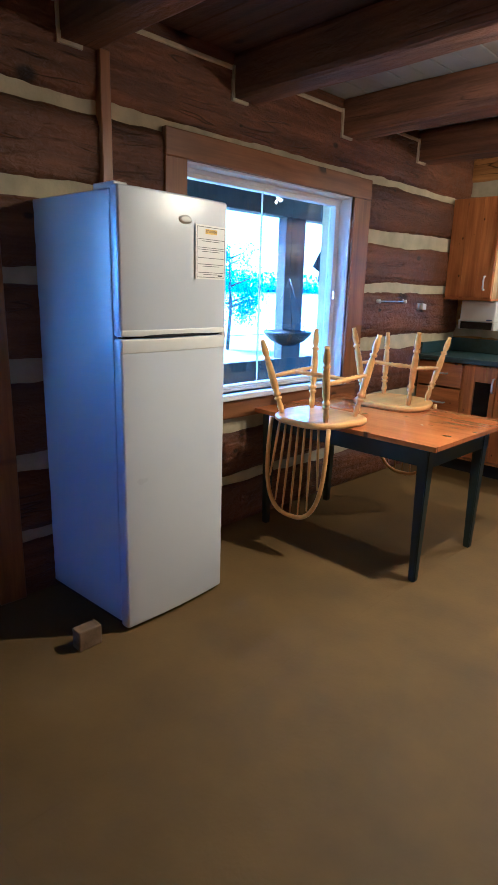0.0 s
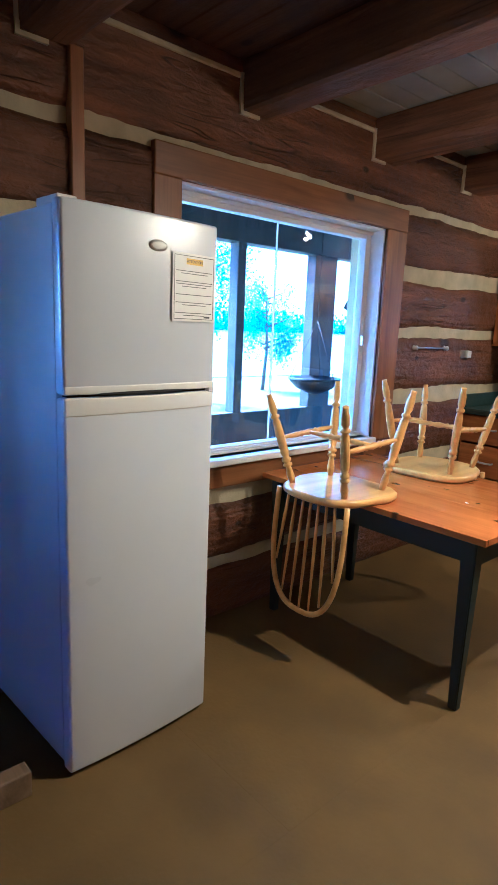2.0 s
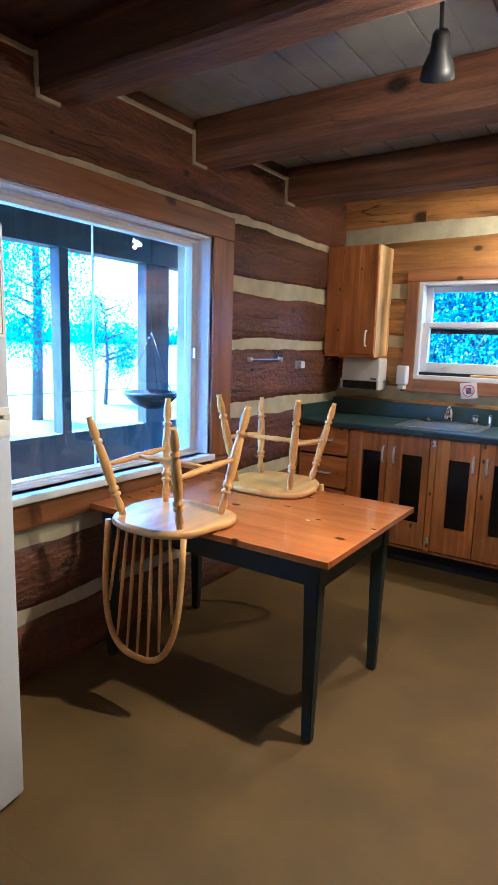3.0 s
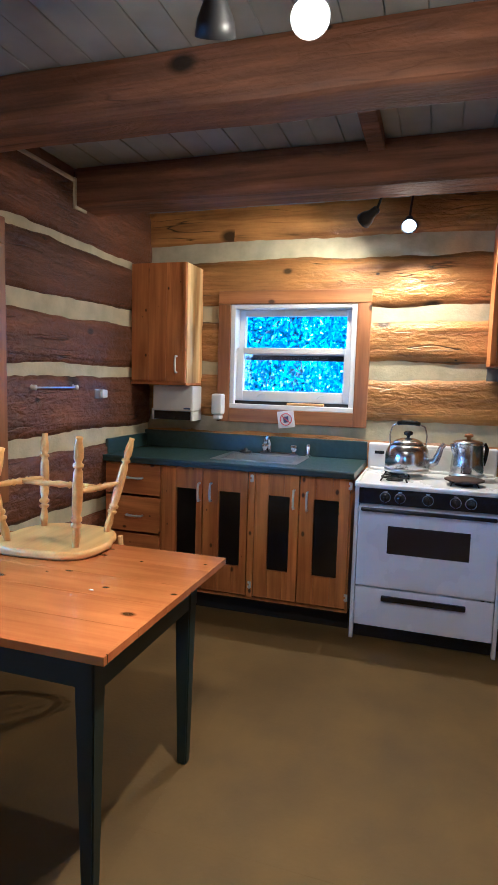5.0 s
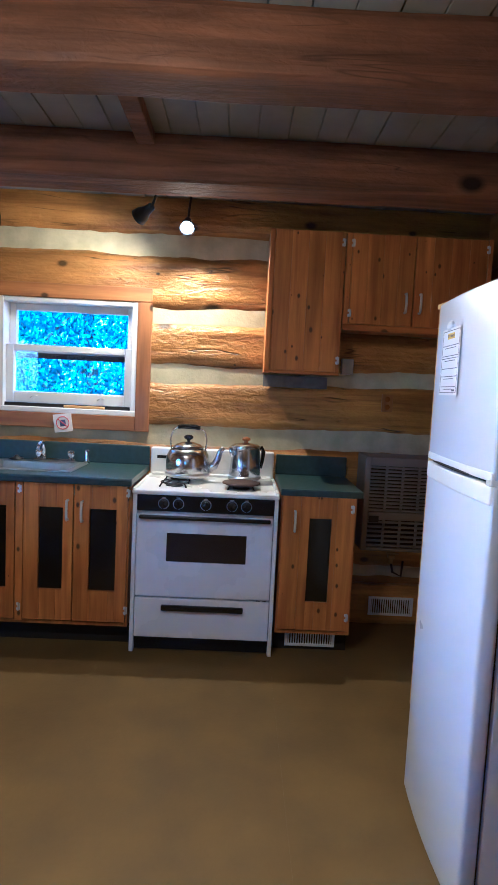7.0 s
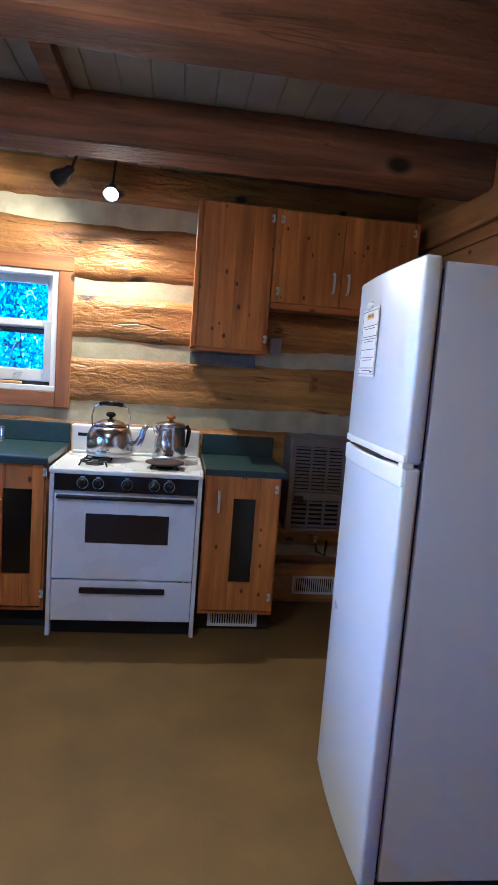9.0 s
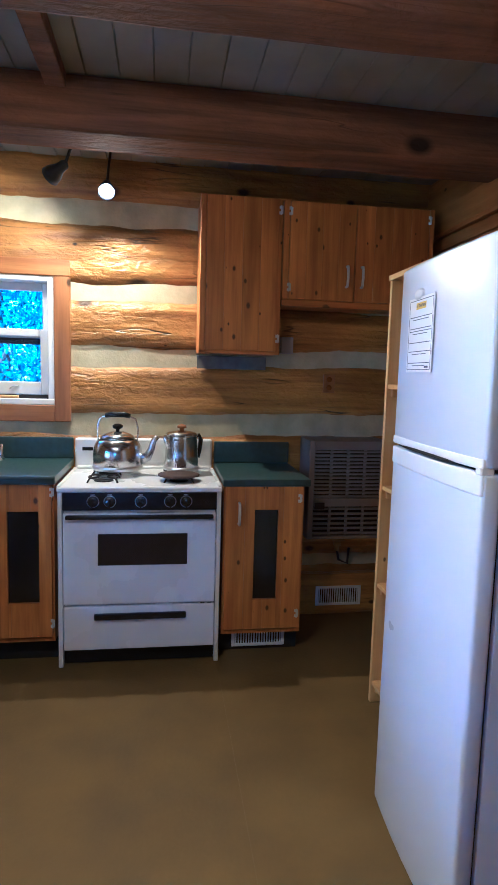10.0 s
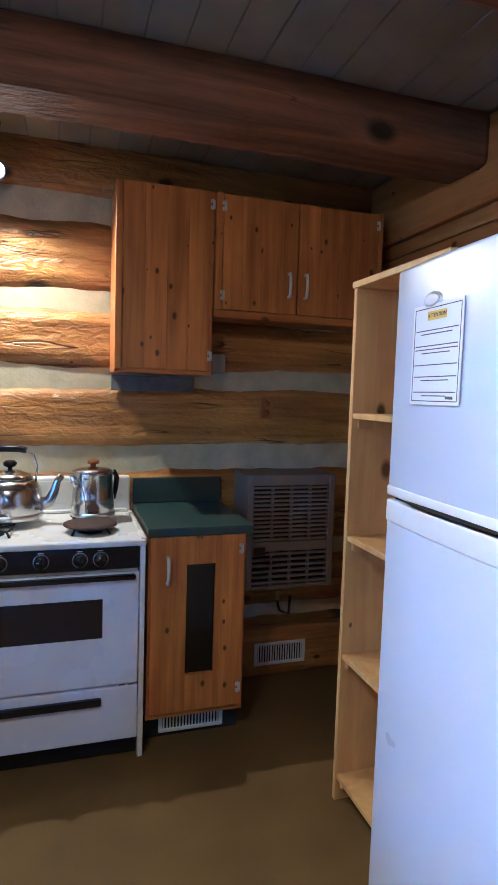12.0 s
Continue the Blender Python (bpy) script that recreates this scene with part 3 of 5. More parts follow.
# ---- fridges ----
def fridge(name, at, turn, paper_y, logo_y, label):
    """Front faces local +x; local y runs across the front; 0.58 wide, 0.57 deep."""
    f = thing(name, label, "fridge", at, turn, "white fridges")
    h, w, d, s = 1.806, 0.570, 0.60, 1.258
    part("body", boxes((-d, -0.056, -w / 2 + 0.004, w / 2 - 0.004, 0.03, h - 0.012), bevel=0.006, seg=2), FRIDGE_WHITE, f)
    part("gasket", boxes((-0.056, -0.050, -w / 2 + 0.012, w / 2 - 0.012, 0.05, s - 0.015)), DARK, f, "dark rubber gasket")
    part("gasket", boxes((-0.056, -0.050, -w / 2 + 0.012, w / 2 - 0.012, s + 0.015, h - 0.03)), DARK, f, "dark rubber gasket")

    def crowned(z0, z1, thick=0.050, proud=0.0, half=w / 2, bev=0.011):
        bm = boxes((-thick, proud, -half, half, z0, z1), bevel=bev, seg=4)
        bmesh.ops.bisect_plane(bm, geom=bm.verts[:] + bm.edges[:] + bm.faces[:], plane_co=(0, 0, 0), plane_no=(0, 1, 0))
        for k in (-0.2, -0.1, 0.1, 0.2):
            bmesh.ops.bisect_plane(bm, geom=bm.verts[:] + bm.edges[:] + bm.faces[:], plane_co=(0, k, 0), plane_no=(0, 1, 0))
        for v in bm.verts:
            if v.co.x > -thick * 0.6:
                v.co.x += 0.014 * (1 - (2 * v.co.y / w) ** 2)
        for q in bm.faces:
            q.smooth = q.calc_area() < 0.5 and abs(q.normal.z) < 0.9
        return bm

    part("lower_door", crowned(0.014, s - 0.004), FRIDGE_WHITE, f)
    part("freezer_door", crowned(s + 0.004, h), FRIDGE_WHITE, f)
    part("door_band", crowned(s - 0.060, s - 0.005, 0.02, 0.003, w / 2 - 0.002, 0.006), WHITE_PLASTIC, f, "white trim band with finger grip")
    part("door_band", crowned(s + 0.005, s + 0.030, 0.02, 0.003, w / 2 - 0.002, 0.005), WHITE_PLASTIC, f, "white trim band with finger grip")
    part("joint", boxes((-0.045, -0.012, -w / 2 + 0.02, w / 2 - 0.01, s - 0.004, s + 0.004)), DARK, f, "dark gap between the doors")
    # Flat near-black ellipse paints the shade of a finger recess; nothing is hollowed.
    bm = bmesh.new()
    bmesh.ops.create_cone(bm, cap_ends=True, segments=32, radius1=1, radius2=1, depth=1, matrix=pose(0.0105, -0.01, s + 0.006, 0, 90, 0) @ Matrix.Diagonal((0.0045, 0.17, 0.016, 1)))
    part("finger_recess_shade", bm, DARK, f, "near-black crescent put on as shade of the finger recess")
    part("hinge_cap", boxes((-0.16, -0.03, -w / 2 + 0.008, -w / 2 + 0.07, h - 0.013, h + 0.012), bevel=0.005, seg=2), WHITE_PLASTIC, f)
    part("hinge_cap", boxes((-0.03, 0.006, w / 2 - 0.030, w / 2 - 0.002, s - 0.010, s + 0.012), bevel=0.004), WHITE_PLASTIC, f)
    part("plinth", boxes((-d + 0.02, -0.03, -w / 2 + 0.02, w / 2 - 0.02, 0.008, 0.035)), BLACK_METAL, f, "dark kick plate")
    for fx in (-0.08, -d + 0.06):
        for fy in (-0.22, 0.22):
            part("foot", rod(bmesh.new(), (fx, fy, 0), (fx, fy, 0.03), 0.018), BLACK_METAL, f)
    fz = 0.0142 * (1 - (2 * logo_y / w) ** 2)
    bm = lathe(bmesh.new(), [(0.001, 0.004), (0.024, 0.004), (0.028, 0.001), (0.028, 0.0)], pose(fz, logo_y, s + 0.455, 0, 90, 0) @ Matrix.Diagonal((0.62, 1.25, 1, 1)), 28)
    badge = part("badge", bm, BRUSHED, f, "oval chrome badge")
    bm = lathe(bmesh.new(), [(0.001, 0.0052), (0.020, 0.0052), (0.022, 0.004)], pose(fz, logo_y, s + 0.455, 0, 90, 0) @ Matrix.Diagonal((0.58, 1.25, 1, 1)), 28)
    part("badge_face", bm, WHITE_PLASTIC, badge)
    # taped notice
    n = thing("notice", "white printed notice with yellow heading taped on a fridge", "notice", at, turn)
    lean = math.degrees(math.atan(-0.112 * paper_y / w / w))
    n.matrix_world = pose(*at, 0, 0, turn) @ pose(0.0142 * (1 - (2 * paper_y / w) ** 2) + 0.0012, paper_y, 0, 0, 0, -lean)
    paper_y = 0.0
    pw, ph = 0.188, 0.215
    zc = s + 0.338
    part("sheet", boxes((0.0008, 0.0022, paper_y - pw / 2, paper_y + pw / 2, zc - ph / 2, zc + ph / 2)), PAPER, n)
    for k in (-1, 1):
        part("border_line", boxes((0.0022, 0.0026, paper_y - pw / 2 + 0.008, paper_y + pw / 2 - 0.008, zc + k * (ph / 2 - 0.008) - 0.001, zc + k * (ph / 2 - 0.008) + 0.001)), INK, n)
        part("border_line", boxes((0.0022, 0.0026, paper_y + k * (pw / 2 - 0.008) - 0.001, paper_y + k * (pw / 2 - 0.008) + 0.001, zc - ph / 2 + 0.008, zc + ph / 2 - 0.008)), INK, n)
    part("heading_mark", boxes((0.0022, 0.0025, paper_y - 0.036, paper_y + 0.036, zc + 0.073, zc + 0.092)), YELLOW, n, "yellow highlighted heading")
    rnd = random.Random(5)
    z = zc + 0.052
    for count in (2, 3, 1, 2, 2):
        for line in range(count):
            hw = pw / 2 - 0.014 - (0.035 * rnd.random() if line + 1 == count > 1 else 0.0)
            part("text_line", boxes((0.0022, 0.0025, paper_y - hw, paper_y + hw, z - 0.0011, z + 0.0011)), INK, n)
            z -= 0.0078
        z -= 0.0175
    part("stamp", boxes((0.0022, 0.0025, paper_y + 0.045, paper_y + 0.072, zc - 0.095, zc - 0.089)), INK, n)
    cu = bpy.data.curves.new("heading", "FONT")
    cu.body, cu.size, cu.align_x, cu.align_y, cu.extrude = "ATTENTION", 0.0125, "CENTER", "CENTER", 0.0002
    t = new("heading", cu)
    t.data.materials.append(INK)
    t.parent = n
    t.matrix_basis = pose(0.003, paper_y, zc + 0.0825) @ pose(0, 0, 0, 90, 0, 90)
    return f


fridge("fridge", (-1.652, 1.846, 0), 3.2, 0.178, 0.03, "tall white two-door fridge with a bluish sheen against the log wall")
fridge("fridge", (0.634, 3.577, 0), 178.6, -0.088, -0.112, "tall white two-door fridge beside a pine shelf")
solid("wooden_block", boxes((-1.705, -1.645, 1.335, 1.44, 0.0, 0.088), bevel=0.006, seg=2), DARK_WOOD, "small weathered block of wood standing on the floor", "wooden block")


# ---- table and upturned chairs ----
def table():
    t = thing("table", "pine kitchen table with dark green painted legs", "table")
    x0, x1, y0, y1, h = -2.19, -0.972, 2.875, 3.795, 0.744
    n = 5
    for i in range(n):
        a, b = y0 + (y1 - y0) * i / n, y0 + (y1 - y0) * (i + 1) / n
        part("top_plank", boxes((x0, x1, a + 0.0002, b - 0.0002, h - 0.026, h), bevel=0.0009), TABLE_TOP, t)
    part("apron", boxes((x0 + 0.07, x1 - 0.05, y0 + 0.045, y0 + 0.065, h - 0.125, h - 0.026)), GREEN_PAINT, t)
    part("apron", boxes((x0 + 0.07, x1 - 0.05, y1 - 0.215, y1 - 0.195, h - 0.125, h - 0.026)), GREEN_PAINT, t)
    part("apron", boxes((x1 - 0.065, x1 - 0.045, y0 + 0.05, y1 - 0.195, h - 0.125, h - 0.026)), GREEN_PAINT, t)
    part("apron", boxes((x0 + 0.065, x0 + 0.085, y0 + 0.05, y1 - 0.195, h - 0.125, h - 0.026)), GREEN_PAINT, t)
    for lx in (x0 + 0.09, x1 - 0.07):
        for ly in (y0 + 0.045, y1 - 0.24):
            bm = bmesh.new()
            bmesh.ops.create_cone(bm, cap_ends=True, segments=4, radius1=0.027, radius2=0.045, depth=h - 0.026, matrix=pose(lx, ly, (h - 0.026) / 2, 0, 0, 45))
            bmesh.ops.bevel(bm, geom=bm.edges[:], offset=0.005, segments=2, affect="EDGES")
            part("leg", bm, GREEN_PAINT, t)


table()
LEG = [(0, 0.013), (0.10, 0.018), (0.19, 0.012), (0.205, 0.021), (0.225, 0.022), (0.24, 0.012), (0.26, 0.022), (0.285, 0.022), (0.30, 0.014), (0.36, 0.020), (0.55, 0.021), (0.70, 0.018), (0.73, 0.012), (0.745, 0.021), (0.765, 0.021), (0.78, 0.012), (0.82, 0.019), (0.90, 0.018), (0.97, 0.0125), (1.0, 0.014)]
STRETCH = [(0, 0.008), (0.12, 0.010), (0.30, 0.014), (0.34, 0.010), (0.37, 0.016), (0.40, 0.011), (0.5, 0.016), (0.60, 0.011), (0.63, 0.016), (0.66, 0.010), (0.70, 0.014), (0.88, 0.010), (1, 0.008)]


def chair(at, turn, label):
    """A hoop-back chair lying seat-down: local z 0 is the table top, the back hangs on the -y side."""
    c = thing("windsor_chair", label, "chair", at, turn, "upturned chairs")
    bm = bmesh.new()
    n = 40
    loops = []
    for z, inset in ((0.0, 0.012), (0.010, 0.0), (0.026, 0.0), (0.036, 0.010)):
        ring = []
        for i in range(n):
            a = 2 * math.pi * i / n
            cx, sy = math.cos(a), math.sin(a)
            rx = (0.245 if sy > 0 else 0.228) - inset
            px = rx * math.copysign(abs(cx) ** (0.55 if sy > 0 else 0.72), cx)
            py = (0.222 - inset) * math.copysign(abs(sy) ** (0.6 if sy > 0 else 0.8), sy)
            ring.append(bm.verts.new((px, py, z)))
        loops.append(ring)
    for a, b in zip(loops, loops[1:]):
        for i in range(n):
            bm.faces.new((a[i], a[(i + 1) % n], b[(i + 1) % n], b[i])).smooth = True
    bm.faces.new(list(reversed(loops[0])))
    bm.faces.new(loops[-1])
    part("seat", bm, BIRCH, c)
    tops = {}
    for k, (sx, sy, hgt) in enumerate(((-1, -1, 0.445), (1, -1, 0.445), (-1, 1, 0.49), (1, 1, 0.49))):
        p0, p1 = Vector((sx * 0.155, sy * 0.13, 0.033)), Vector((sx * 0.222, sy * (0.245 if sy < 0 else 0.215), hgt))
        tops[k] = (p0, p1)
        part("leg", turned(bmesh.new(), p0, p1, LEG), BIRCH, c)
    mid = {k: p0.lerp(p1, 0.52) for k, (p0, p1) in tops.items()}
    part("stretcher", turned(bmesh.new(), mid[0], mid[2], STRETCH), BIRCH, c)
    part("stretcher", turned(bmesh.new(), mid[1], mid[3], STRETCH), BIRCH, c)
    part("stretcher", turned(bmesh.new(), mid[0].lerp(mid[2], 0.5), mid[1].lerp(mid[3], 0.5), STRETCH), BIRCH, c)
    # hoop and spindles lean outward as they hang

    def back(x, drop):
        return Vector((x, -0.165 - 0.08 * drop, 0.012 - drop))

    hoop = []
    for i in range(33):
        a = math.pi * i / 32
        x = -0.205 * math.copysign(abs(math.cos(a)) ** 0.75, math.cos(a)) * (1 + 0.14 * math.sin(a))
        hoop.append(back(x, 0.53 * math.sin(a) ** 0.7 if 0 < i < 32 else 0.0))
    part("hoop", tube(bmesh.new(), hoop, 0.0125, 10), BIRCH, c)
    for i in range(7):
        s = -1 + 2 * (i + 0.5) / 7
        xe = s * 0.203
        drop = 0.515 * max(0.0, 1 - abs(s) ** 3.0) ** 0.42
        p0, p1 = back(s * 0.16, 0.0), back(xe, drop)
        part("spindle", turned(bmesh.new(), p0, p1, [(0, 0.006), (0.4, 0.0085), (1, 0.005)], 8), BIRCH, c)
    return c


chair((-1.705, 2.892, 0.7445), -0.5, "light birch hoop-back chair upturned on the table")
chair((-1.70, 3.70, 0.7445), 184, "light birch spindle chair upturned at the wall end of the table")


# ---- kitchen run along the north wall ----
def wire_pull(parent, x, y, z, vertical=True, span=0.108):
    d = (0, 0, span / 2) if vertical else (span / 2, 0, 0)
    a, b = Vector((x, y, z)) - Vector(d), Vector((x, y, z)) + Vector(d)
    out = Vector((0, -0.028, 0))
    part("handle", tube(bmesh.new(), [a, a + out * 0.8, a.lerp(b, 0.12) + out, a.lerp(b, 0.5) + out * 1.15, a.lerp(b, 0.88) + out, b + out * 0.8, b], 0.0072, 8), WHITE_PLASTIC, parent, "white curved pull handle")


def hinge(parent, x, y, z):
    bm = boxes((x - 0.011, x - 0.003, y - 0.002, y, z - 0.022, z - 0.006), (x - 0.011, x - 0.003, y - 0.002, y, z + 0.006, z + 0.022), (x + 0.003, x + 0.010, y - 0.002, y, z - 0.020, z + 0.020), bevel=0.0008)
    rod(bm, (x, y - 0.003, z - 0.024), (x, y - 0.003, z + 0.024), 0.0032, seg=8)
    part("hinge", bm, WHITE_PLASTIC, parent, "white butterfly hinge")


def boards_door(parent, x0, x1, z0, z1, y, n, hole=None):
    """A door of upright boards, with an optional window of dark screen."""
    door = part("door", boxes((x0 + 0.004, x1 - 0.004, y - 0.004, y, z0 + 0.004, z1 - 0.004)) if not hole else
                boxes((x0 + 0.004, hole[0], y - 0.004, y, z0 + 0.004, z1 - 0.004), (hole[1], x1 - 0.004, y - 0.004, y, z0 + 0.004, z1 - 0.004), (hole[0], hole[1], y - 0.004, y, z0 + 0.004, hole[2]), (hole[0], hole[1], y - 0.004, y, hole[3], z1 - 0.004)), PINE_Z, parent)
    w = (x1 - x0) / n
    for i in range(n):
        a, b = x0 + i * w + 0.0003, x0 + (i + 1) * w - 0.0003
        spans = [(a, b, z0, z1)]
        if hole:
            h0, h1, g0, g1 = hole
            spans = []
            for lo, hi in ((a, min(b, h0)), (max(a, h1), b)):
                if hi - lo > 0.004:
                    spans.append((lo, hi, z0, z1))
            lo, hi = max(a, h0), min(b, h1)
            if hi - lo > 0.004:
                spans += [(lo, hi, z0, g0), (lo, hi, g1, z1)]
        for s in spans:
            part("board", boxes((s[0], s[1], y - 0.020, y - 0.004, s[2], s[3]), bevel=0.0011), PINE_Z, door)
    if hole:
        part("screen", boxes((hole[0], hole[1], y - 0.003, y - 0.001, hole[2], hole[3])), DARK_MESH, door, "black mesh panel")
    return door


CTOP = 0.962
base_kw = dict(category="cabinet", group="kitchen cabinets")


def base_carcass(c, x0, x1, front, back, toe=0.12):
    part("carcass", boxes((x0, x0 + 0.018, front, back, toe, CTOP - 0.036), (x1 - 0.018, x1, front, back, toe, CTOP - 0.036), (x0 + 0.018, x1 - 0.018, front, back, toe, toe + 0.018), (x0 + 0.018, x1 - 0.018, back - 0.01, back, toe + 0.018, CTOP - 0.036)), PINE_Z, c)
    # Shade under the cabinet is put into the toe kick's near-black colour.
    part("toe_kick", boxes((x0, x1, front + 0.07, front + 0.085, 0.0, toe)), DARK, c, "toe kick with shade put into its near-black colour")


FR = 4.95
BACK = NORTH - 0.04
d = tagged(thing("drawer_cabinet", "orange knotty pine drawer cabinet under green counter", "cabinet", group="kitchen cabinets"))
base_carcass(d, -2.235, -1.825, FR, BACK)
for z0, z1, zh in ((0.715, 0.915, 0.825), (0.47, 0.70, 0.58), (0.145, 0.455, 0.33)):
    dr = part("drawer_front", boxes((-2.225, -1.835, FR - 0.02, FR, z0, z1), bevel=0.003), PINE_X, d)
    wire_pull(dr, -2.01, FR - 0.02, zh, False)
s = thing("sink_cabinet", "orange knotty pine cabinet with four mesh-panel doors", "cabinet", group="kitchen cabinets")
base_carcass(s, -1.825, -0.625, FR, BACK)
part("stile", boxes((-1.245, -1.205, FR - 0.018, FR, 0.14, CTOP - 0.036), bevel=0.002), PINE_Z, s)
for x0, x1, h0, h1, hx, zh in ((-1.815, -1.545, -1.72, -1.585, -1.562, 0.77), (-1.538, -1.25, -1.435, -1.295, -1.483, 0.775), (-1.20, -0.932, -1.12, -0.987, -0.96, 0.775), (-0.926, -0.635, -0.842, -0.695, -0.88, 0.77)):
    dd = boards_door(s, x0, x1, 0.15, CTOP - 0.045, FR, 3, (h0, h1, 0.325, 0.785))
    wire_pull(dd, hx, FR - 0.02, zh)
for hx in (-1.222, -0.632):
    for hz in (0.88, 0.22):
        hinge(s, hx, FR - 0.0205, hz)
e = thing("end_cabinet", "narrow orange pine cabinet with one mesh-panel door", "cabinet", group="kitchen cabinets")
base_carcass(e, 0.205, 0.625, 4.955, BACK)
dd = boards_door(e, 0.215, 0.615, 0.15, 0.905, 4.955, 4, (0.365, 0.488, 0.31, 0.785))
wire_pull(dd, 0.283, 4.935, 0.768)
for hz in (0.845, 0.23):
    hinge(e, 0.600, 4.934, hz)


def vent(name, x0, x1, y, z0, z1, label):
    v = thing(name, label, "vent")
    part("frame", boxes((x0, x1, y - 0.008, y, z1 - 0.016, z1), (x0, x1, y - 0.008, y, z0, z0 + 0.016), (x0, x0 + 0.018, y - 0.008, y, z0 + 0.016, z1 - 0.016), (x1 - 0.018, x1, y - 0.008, y, z0 + 0.016, z1 - 0.016), bevel=0.002), VINYL, v)
    # Near-black sheet paints the shade between the slats.
    part("backing", boxes((x0 + 0.01, x1 - 0.01, y - 0.002, y, z0 + 0.01, z1 - 0.01)), DARK, v)
    n = 18
    for i in range(n):
        x = x0 + 0.024 + (x1 - x0 - 0.048) * i / (n - 1)
        part("slat", boxes((x - 0.003, x + 0.003, y - 0.007, y - 0.002, z0 + 0.016, z1 - 0.016)), VINYL, v)


vent("floor_vent", 0.27, 0.558, 5.02, 0.02, 0.115, "white slatted heating vent in the toe kick")
vent("wall_vent", 0.84, 1.13, NORTH - 0.127, 0.062, 0.185, "white slatted heating vent low on the log wall")


# counters
def counter():
    c = thing("countertop", "dark green laminate countertop with backsplash", "countertop")
    sx0, sx1, sy0, sy1 = -1.52, -1.00, 5.06, 5.44
    part("top", boxes((-2.245, sx0, 4.915, BACK, CTOP - 0.036, CTOP), (sx1, -0.612, 4.915, BACK, CTOP - 0.036, CTOP), (sx0, sx1, 4.915, sy0, CTOP - 0.036, CTOP), (sx0, sx1, sy1, BACK, CTOP - 0.036, CTOP)), LAMINATE, c)
    part("front_edge", rod(boxes((-2.245, -0.612, 4.900, 4.915, CTOP - 0.040, CTOP + 0.001), bevel=0.006, seg=2), (-2.245, 4.912, CTOP - 0.012), (-0.612, 4.912, CTOP - 0.012), 0.0135, seg=12), LAMINATE, c)
    part("backsplash", boxes((-2.245, -0.612, BACK - 0.02, BACK, CTOP, 1.085), bevel=0.006, seg=2), LAMINATE, c)
    part("side_splash", boxes((-2.245, -2.225, 4.96, BACK - 0.02, CTOP, 1.06), bevel=0.005, seg=2), LAMINATE, c)
    c2 = thing("countertop", "short dark green laminate countertop with backsplash", "countertop")
    part("top", boxes((0.20, 0.655, 4.935, BACK, 0.905, 0.942), bevel=0.006, seg=2), LAMINATE, c2)
    part("backsplash", boxes((0.20, 0.655, BACK - 0.02, BACK, 0.942, 1.07), bevel=0.006, seg=2), LAMINATE, c2)
    s = thing("sink", "stainless steel drop-in sink", "sink")
    part("rim", boxes((sx0 - 0.02, sx0 + 0.025, sy0 - 0.02, sy1 + 0.02, CTOP, CTOP + 0.006), (sx1 - 0.025, sx1 + 0.02, sy0 - 0.02, sy1 + 0.02, CTOP, CTOP + 0.006), (sx0 + 0.025, sx1 - 0.025, sy0 - 0.02, sy0 + 0.02, CTOP, CTOP + 0.006), (sx0 + 0.025, sx1 - 0.025, sy1 - 0.06, sy1 + 0.02, CTOP, CTOP + 0.006), bevel=0.002), BRUSHED, s)
    a, b, p, q = sx0 + 0.025, sx1 - 0.025, sy0 + 0.02, sy1 - 0.06
    part("bowl", boxes((a, a + 0.003, p, q, 0.79, CTOP), (b - 0.003, b, p, q, 0.79, CTOP), (a, b, p, p + 0.003, 0.79, CTOP), (a, b, q - 0.003, q, 0.79, CTOP), (a, b, p, q, 0.787, 0.79)), BRUSHED, s)
    part("drain", lathe(bmesh.new(), [(0.001, 0.792), (0.03, 0.792), (0.04, 0.795), (0.04, 0.79)], pose((a + b) / 2, (p + q) / 2, 0)), CHROME, s)
    f = thing("faucet", "chrome kitchen faucet with two knobs and spray", "faucet")
    fx, fy = -1.19, sy1 - 0.012
    part("base", boxes((fx - 0.13, fx + 0.13, fy - 0.025, fy + 0.025, CTOP + 0.006, CTOP + 0.026), bevel=0.008, seg=2), CHROME, f)
    for kx in (-0.10, 0.10):
        part("knob", lathe(bmesh.new(), [(0.014, 0.02), (0.013, 0.035), (0.024, 0.05), (0.026, 0.068), (0.018, 0.078), (0.001, 0.08)], pose(fx + kx, fy, CTOP), 16), CHROME, f)
    part("spout", tube(bmesh.new(), [(fx - 0.07, fy, CTOP + 0.02), (fx - 0.07, fy, CTOP + 0.085), (fx - 0.07, fy - 0.02, CTOP + 0.125), (fx - 0.065, fy - 0.07, CTOP + 0.135), (fx - 0.06, fy - 0.13, CTOP + 0.115), (fx - 0.06, fy - 0.14, CTOP + 0.095)], [0.015, 0.013, 0.012, 0.011, 0.011, 0.012], 12), CHROME, f)
    part("sprayer", lathe(bmesh.new(), [(0.018, 0), (0.016, 0.02), (0.012, 0.03), (0.016, 0.07), (0.010, 0.085), (0.001, 0.086)], pose(fx + 0.20, fy, CTOP + 0.004), 16), CHROME, f)
    solid("sink_strainer", lathe(bmesh.new(), [(0.02, 0), (0.042, 0.004), (0.044, 0.012), (0.016, 0.018), (0.012, 0.03), (0.001, 0.032)], pose(-1.43, sy1 - 0.012, CTOP + 0.006), 20), BLACK_METAL, "small dark sink strainer plug on the sink rim", "strainer")


counter()


